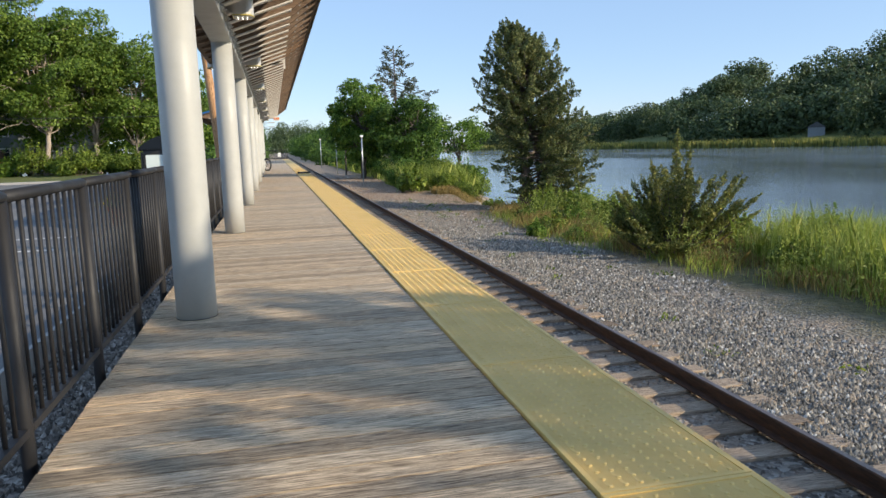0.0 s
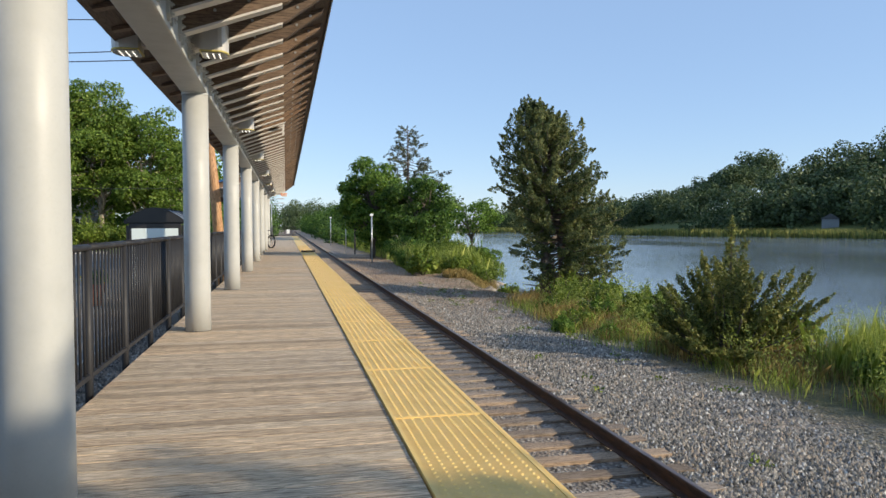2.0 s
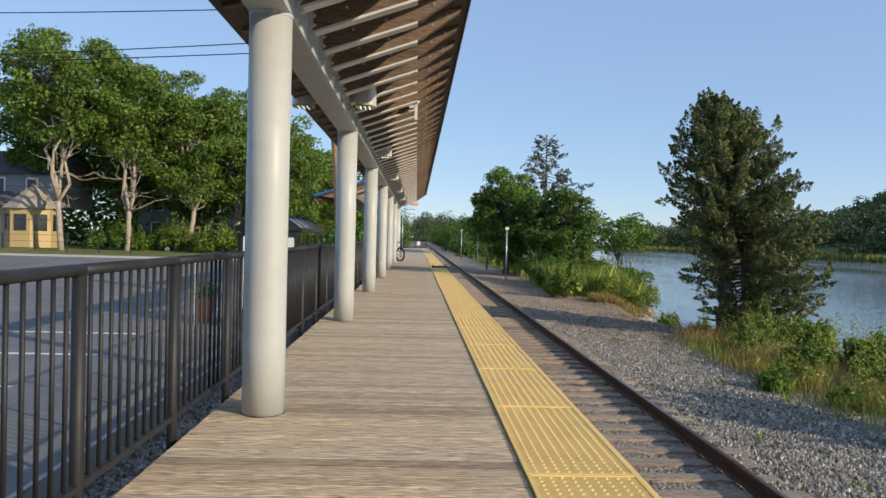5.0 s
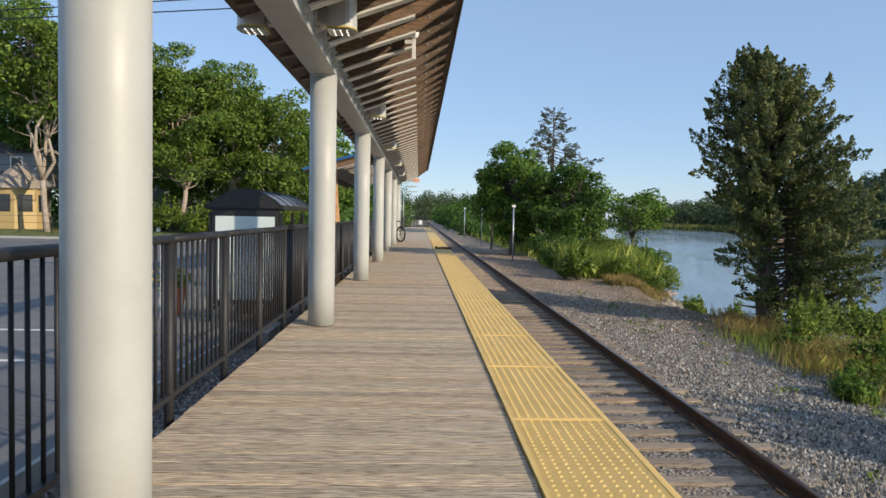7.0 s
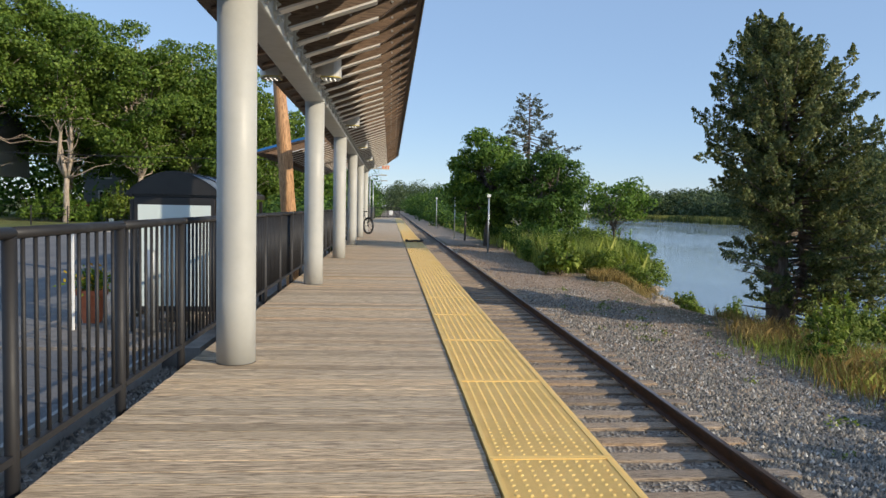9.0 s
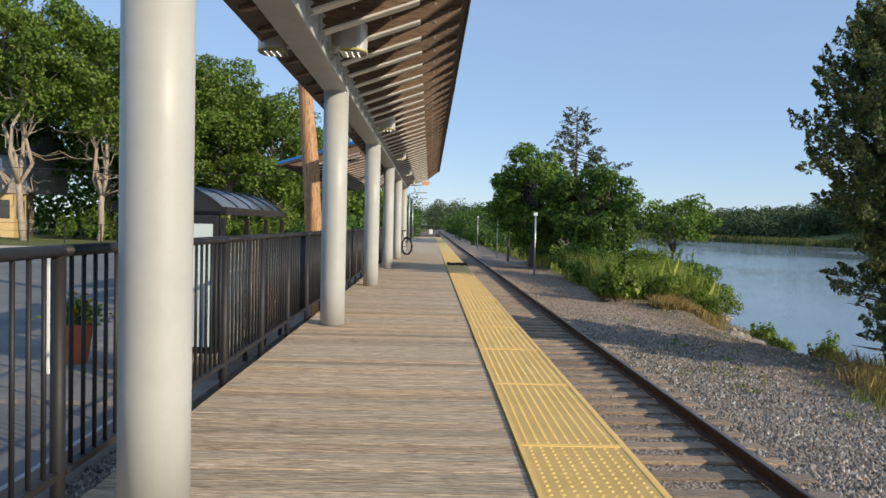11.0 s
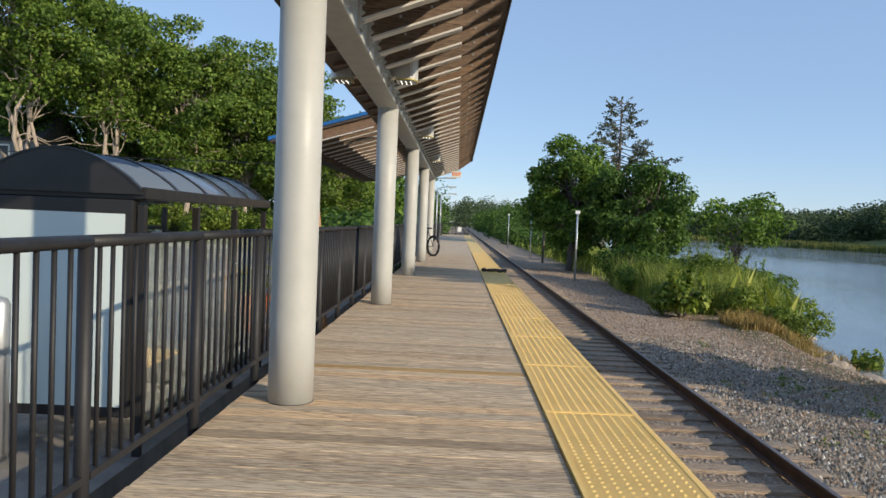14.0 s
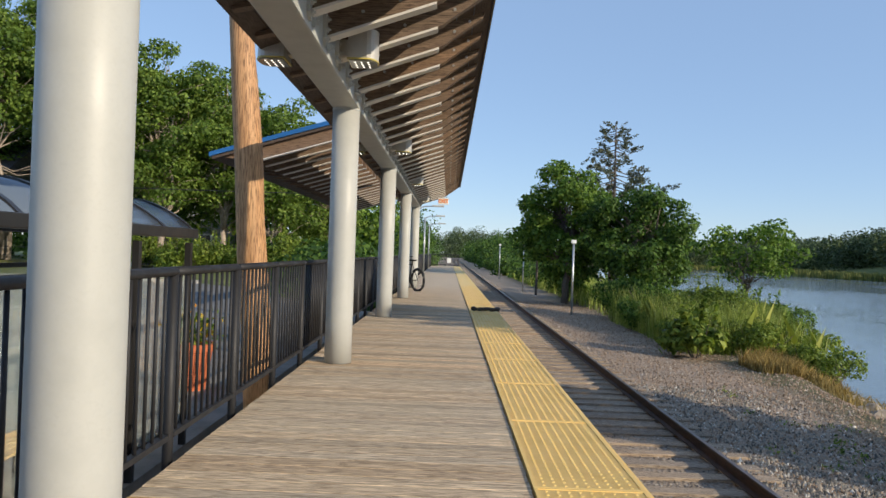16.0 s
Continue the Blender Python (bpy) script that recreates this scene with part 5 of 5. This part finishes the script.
for k in range(15):
    bush((-27 + 1.35 * k, 66.5 + 1.2 * math.sin(k * 2.1) - 3.5 * (k > 6), -0.7), 1.7, 2.3 + 0.6 * math.sin(k * 1.7), 120 + k, M_WEED if k > 4 else M_LEAF, 0.17, 3600, "yellow-green shrub at the edge of the lawn")

# ---- house ----
house = thing("house", "pale sided house with a yellow-trimmed porch turret", "house", (-35.8, 64.5, -0.6))
house.scale = (0.78, 0.78, 0.78)
part("wall", boxed(-8, 4, 0, 9, 0, 4.6), M_SIDING, house)
part("upper_wall", boxed(-6, 6, 4, 12, 4.6, 8.2), M_GREYWALL, house, "grey upper storey")
bm = bmesh.new()
prism(bm, [(3.5, 8.1), (12.5, 8.1), (8, 11.0)], "x", -6.6, 6.6)
part("roof", bm, M_SHINGLE, house)
bm = bmesh.new()
prism(bm, [(-0.5, 4.55), (5, 4.55), (4.5, 6.4)], "x", -8.4, 4.3)
part("porch_roof", bm, M_SHINGLE, house)
bm = bmesh.new()
ang = [math.pi / 8 + k * math.pi / 4 for k in range(8)]
prism(bm, [(4.6 + 2.6 * math.cos(a), 1.2 + 2.6 * math.sin(a)) for a in ang], "z", 0, 4.3)
part("turret_wall", bm, M_YTRIM, house, "yellow-trimmed turret")
bm = bmesh.new()
tube(bm, [(4.6, 1.2, 4.3), (4.6, 1.2, 6.9)], [2.95, 0.05], 8)
part("turret_roof", bm, M_SIDING, house, "pale pointed turret roof")
for a in ang:
    a2 = a + math.pi / 8
    w = new("window", bpy.data.meshes.get("turret_window"))
    if w.data is None:
        bpy.data.objects.remove(w)
        w = part("window", boxed(-0.62, 0.62, -0.03, 0.03, 2.0, 3.7), M_WINDOW, house)
        w.data.name = "turret_window"
    w.parent = house
    w.matrix_basis = pose(4.6 + 2.42 * math.cos(a2), 1.2 + 2.42 * math.sin(a2), 0, 0, 0, math.degrees(a2) - 90)
for x in (-6, -3, 0.2):
    w = part("window", boxed(x - 0.7, x + 0.7, -0.04, 0.02, 1.9, 3.6), M_WINDOW, house)
    part("frame", boxed(x - 0.85, x + 0.85, -0.03, 0.01, 1.75, 3.75), M_YTRIM, w)
for x in (-4, -0.5, 3):
    w = part("window", boxed(x - 0.5, x + 0.5, 3.95, 4.02, 6.2, 7.6), M_WINDOW, house)
    part("frame", boxed(x - 0.65, x + 0.65, 3.96, 4.01, 6.05, 7.75), M_SHADE, w)
house2 = thing("house", "grey house half hidden behind the trees", "house", (-25.0, 82.0, -0.6))
part("wall", boxed(-5, 5, 0, 8, 0, 6.0), M_GREYWALL, house2)
bm = bmesh.new()
prism(bm, [(-0.5, 5.9), (8.5, 5.9), (4, 9.4)], "x", -5.5, 5.5)
part("roof", bm, M_SHINGLE, house2)
for x in (-3, 0, 3):
    for z in (1.2, 4.0):
        w = part("window", boxed(x - 0.5, x + 0.5, -0.05, 0.02, z, z + 1.4), M_WINDOW, house2)
        part("frame", boxed(x - 0.65, x + 0.65, -0.04, 0.01, z - 0.15, z + 1.55), M_SHADE, w)
far_house = thing("house", "small grey house among trees on the far shore", "house", (139.0, 164.0, 0.5), turn=50)
part("wall", boxed(-2.6, 2.6, -2, 2, -2, 2), M_GREYWALL, far_house)
bm = bmesh.new()
prism(bm, [(-2.3, 1.9), (2.3, 1.9), (0, 3.4)], "x", -2.8, 2.8)
part("roof", bm, M_SHINGLE, far_house)


def car(x, y, turn, paintm, label):
    c = thing("car", label, "car", (x, y, -0.62), "parked cars", turn=turn)
    bm = bmesh.new()
    prism(bm, [(-2.2, 0.35), (2.2, 0.35), (2.25, 0.75), (1.2, 0.95), (0.7, 1.42), (-1.2, 1.48), (-1.9, 1.0), (-2.25, 0.9)], "y", -0.85, 0.85)
    bmesh.ops.bevel(bm, geom=bm.edges[:], offset=0.08, segments=2, affect="EDGES")
    part("body", bm, paintm, c, smooth=True)
    for s in (-1, 1):
        part("window", prism(bmesh.new(), [(-1.6, 1.0), (0.95, 1.0), (0.62, 1.36), (-1.15, 1.40)], "y", s * 0.852, s * 0.862), M_WINDOW, c)
        for wx in (-1.4, 1.4):
            bm = bmesh.new()
            tube(bm, [(wx, s * 0.68, 0.33), (wx, s * 0.88, 0.33)], 0.33, 18)
            wl = part("wheel", bm, M_RUBBER, c)
            bm = bmesh.new()
            tube(bm, [(wx, s * 0.87, 0.33), (wx, s * 0.89, 0.33)], 0.2, 14)
            part("rim", bm, M_CHROME, wl)


car(-23.6, 67.5, 8, M_CARRED, "dark red car parked by the houses")
car(-20.2, 67.0, 12, M_CARSILVER, "silver car parked behind the lawn")
yf = thing("yard_fence", "low wire yard fence with thin posts on the lawn", "fence", (0, 0, 0))
for k in range(10):
    x = -44 + 2.4 * k
    bm = bmesh.new()
    tube(bm, [(x, 60.8, -0.8), (x, 60.8, 0.75)], 0.05, 6)
    part("post", bm, M_DARKSTEEL, yf)
for z in (0.7, 0.2, -0.3):
    bm = bmesh.new()
    tube(bm, [(-44, 60.8, z), (-22, 60.8, z)], 0.012, 5)
    part("wire", bm, M_DARKSTEEL, yf)

# ---- overhead wires and their poles ----
line = thing("overhead_line", "three thin black overhead cables running from the wooden pole", "cable")
for z0, z1, y1 in ((8.42, 10.2, 33.0), (7.42, 7.9, 33.5), (7.07, 8.1, 33.8)):
    bm = bmesh.new()
    tube(bm, [(-3.5 - 44 * s, 28.0 + (y1 - 28) * s, z0 + (z1 - z0) * s - 0.9 * math.sin(math.pi * s)) for s in (i / 24 for i in range(25))], 0.018, 5)
    part("cable", bm, M_WIRE, line)
low = thing("service_cable", "thin black service cable strung low before the trees", "cable")
bm = bmesh.new()
tube(bm, [(-47.5 + 43 * q, 50.0, 4.9 - 1.3 * q - 0.5 * math.sin(math.pi * q)) for q in (i / 20 for i in range(21))], 0.016, 5)
part("strand", bm, M_WIRE, low)
far_pole = thing("utility_pole", "brown wooden utility pole across the lot", "utility pole", (-47.5, 34.0, -1.15))
bm = bmesh.new()
tube(bm, [(0, 0, 0), (0, 0, 11.6)], [0.2, 0.13], 12)
part("pole", bm, M_BARK, far_pole, smooth=True)


# ---- pieces: tactile panels, planks, ties, ballast ----
tact = thing("tactile_strip", "yellow raised-dome warning strip along the platform edge", "tactile paving", kind="structure")
PL, PW = 1.524, 0.583
bm = bmesh.new()
box(bm, 0, PW, 0.003, PL - 0.003, -0.04, 0.010)
for i in range(55):
    x = 0.030 + i * (PW - 0.06) / 54
    if i % 6 != 3:
        box(bm, x - 0.0026, x + 0.0026, 0.028, PL - 0.028, 0.010, 0.0113)
nd = 26
for i in range(9):
    x = 0.030 + (6 * i + 3) * (PW - 0.06) / 54
    for j in range(nd):
        y = 0.05 + (PL - 0.1) * j / (nd - 1)
        ring0 = [bm.verts.new((x + 0.0125 * math.cos(a), y + 0.0125 * math.sin(a), 0.0099)) for a in (k * math.pi / 3 for k in range(6))]
        ring1 = [bm.verts.new((x + 0.0075 * math.cos(a), y + 0.0080 * math.sin(a), 0.0146)) for a in (k * math.pi / 3 for k in range(6))]
        for k in range(6):
            bm.faces.new((ring0[k], ring0[(k + 1) % 6], ring1[(k + 1) % 6], ring1[k]))
        bm.faces.new(ring1)
box(bm, 0.0, 0.018, 0.003, PL - 0.003, 0.010, 0.0145)
box(bm, PW - 0.018, PW, 0.003, PL - 0.003, 0.010, 0.0145)
box(bm, 0.018, PW - 0.018, 0.003, 0.022, 0.010, 0.0145)
box(bm, 0.018, PW - 0.018, PL - 0.022, PL - 0.003, 0.010, 0.0145)
p0 = part("panel", bm, M_YELLOW, tact)
bm = boxed(0, PW, 0.003, PL - 0.003, -0.04, 0.010)
for i in range(9):
    x = 0.030 + (6 * i + 3) * (PW - 0.06) / 54
    box(bm, x - 0.010, x + 0.010, 0.03, PL - 0.03, 0.010, 0.0135)
far_panel = bpy.data.meshes.new("plain_panel")
bm.to_mesh(far_panel)
bm.free()
far_panel.materials.append(M_YELLOW)
k = -6
p0.location = (0, 5.72 + PL * k, 0)
while 5.72 + PL * (k + 2) < DECK_END:
    k += 1
    q = new("panel", p0.data if 5.72 + PL * k < 44 else far_panel)
    q.parent, q.location = tact, (0, 5.72 + PL * k, 0)

PITCH = 0.1445
bm = bmesh.new()
hw, c = 0.0674, 0.0008
prism(bm, [(-hw, -0.04), (hw, -0.04), (hw, -c), (hw - c, 0), (-hw + c, 0), (-hw, -c)], "x", DECK_L, -0.006)
plank0 = part("plank", bm, M_DECK, platform)
rng = random.Random(7)
ys = list(np.arange(-4.2, 39.2, PITCH))
for i, y in enumerate(ys):
    q = plank0 if i == 0 else new("plank", plank0.data)
    q.parent = platform
    q.location = (rng.uniform(-0.006, 0.0), y, rng.uniform(-0.0008, 0.0))
    q.rotation_euler = (rng.uniform(-0.002, 0.002), 0, rng.uniform(-0.0012, 0.0012))
    if abs(y - 22.1) < PITCH / 2:
        q.data = plank0.data.copy()
        q.data.materials[0] = M_NEWPLANK
bm = bmesh.new()
for y in np.arange(ys[-1] + PITCH, DECK_END, PITCH):
    box(bm, DECK_L, -0.006, y - hw, y + hw, -0.04, rng.uniform(-0.0008, 0.0))
part("far_planks", bm, M_DECK, platform)["kind"] = "stuff"

track = thing("ties", "weathered brown wooden railway ties set in ballast", "railway ties", kind="structure")
bm = bmesh.new()
box(bm, -1.30, 1.30, -0.11, 0.11, -0.16, 0, 0.012)
tie0 = part("tie", bm, M_TIE, track)
rng = random.Random(17)
for i, y in enumerate(np.arange(-3.0, 75.0, 0.535)):
    q = tie0 if i == 0 else new("tie", tie0.data)
    q.parent = track
    q.location = (TRACK_X + rng.uniform(-0.05, 0.05), y + rng.uniform(-0.03, 0.03), TIE_TOP - 0.003 + rng.uniform(-0.012, 0))
    q.rotation_euler = (rng.uniform(-0.02, 0.02), rng.uniform(-0.006, 0.006), rng.uniform(-0.02, 0.02))
bm = bmesh.new()
for y in np.arange(75.2, 300, 0.535):
    box(bm, TRACK_X - 1.3, TRACK_X + 1.3, y - 0.11, y + 0.11, TIE_TOP - 0.1, TIE_TOP - 0.004)
part("far_ties", bm, M_TIE, track)["kind"] = "stuff"


def stones(name, n, seed, x0, x1, y0, y1, size, zf, keep, label, mat=None):
    """Crushed stone: one angular chip for each place."""
    rng = np.random.default_rng(seed)
    out = []
    while len(out) < n:
        x, y = rng.uniform(x0, x1), y0 + (y1 - y0) * rng.uniform() ** 1.25
        if rng.uniform() < keep(x, y):
            out.append((x, y, zf(x, y)))
    c = np.array(out)
    base = np.array([(1, 0, 0), (-1, 0, 0), (0, 1, 0), (0, -1, 0), (0, 0, 1), (0, 0, -1)], float)
    base[5] *= 0.01
    tri = np.array([(0, 2, 4), (2, 1, 4), (1, 3, 4), (3, 0, 4)])
    s = size * rng.uniform(0.5, 1.4, n)
    v = base[None] * rng.uniform(0.55, 1.25, (n, 6, 1)) * s[:, None, None] * rng.uniform(0.6, 1.2, (n, 1, 3))
    an = rng.uniform(0, 2 * math.pi, n)
    v[:, 4, :2] += rng.uniform(-0.5, 0.5, (n, 2)) * s[:, None]
    v[:, :4, 2] -= 0.4 * size
    cs, sn = np.cos(an)[:, None], np.sin(an)[:, None]
    v = np.stack([v[..., 0] * cs - v[..., 1] * sn, v[..., 0] * sn + v[..., 1] * cs, v[..., 2]], -1) + c[:, None]
    f = (np.arange(n)[:, None, None] * 6 + tri[None]).reshape(-1, 3)
    me = bpy.data.meshes.new(name)
    me.vertices.add(n * 6)
    me.vertices.foreach_set("co", v.ravel())
    me.loops.add(len(f) * 3)
    me.loops.foreach_set("vertex_index", f.ravel())
    me.polygons.add(len(f))
    me.polygons.foreach_set("loop_start", np.arange(len(f)) * 3)
    me.update(calc_edges=True)
    me.materials.append(mat or M_STONE)
    return tagged(new(name, me), label, "ballast", kind="stuff")


def ballast_keep(x, y):
    far = float(np.interp(y, [19, 29], [1.0, 0.3]))
    return far if x < 5.0 else far * max(0.0, 1 - (x - 5.0) / 1.6 + 0.6 * noise.noise((x, y, 1.0)))


stones("ballast", 78000, 91, 3.1, 7.2, 2.5, 34, 0.027, lambda x, y: ground_z(x, y) + 0.008, ballast_keep, "grey crushed stone beside the track")
stones("ballast", 14000, 92, 1.5, 3.2, 2.0, 30, 0.026, lambda x, y: -1.44, lambda x, y: 0.9, "dark grimy crushed stone between the ties", M_GRIMESHADE)
# These stones carry the platform's shadow in their darker colour.
stones("ballast", 18000, 93, -3.98, -1.9, 3.0, 34, 0.03, lambda x, y: -1.40, lambda x, y: 1.0, "dark grey crushed stone under the railing", M_GRIMESHADE)
stones("ballast", 30000, 94, 3.1, 8.4, 19, 60, 0.028, lambda x, y: ground_z(x, y) + 0.006, lambda x, y: float(np.interp(y, [19, 28], [0.15, 0.85])) * (x < shore_x(y) - 1.2), "brown and grey stone chips on the far ground", M_CHIP)
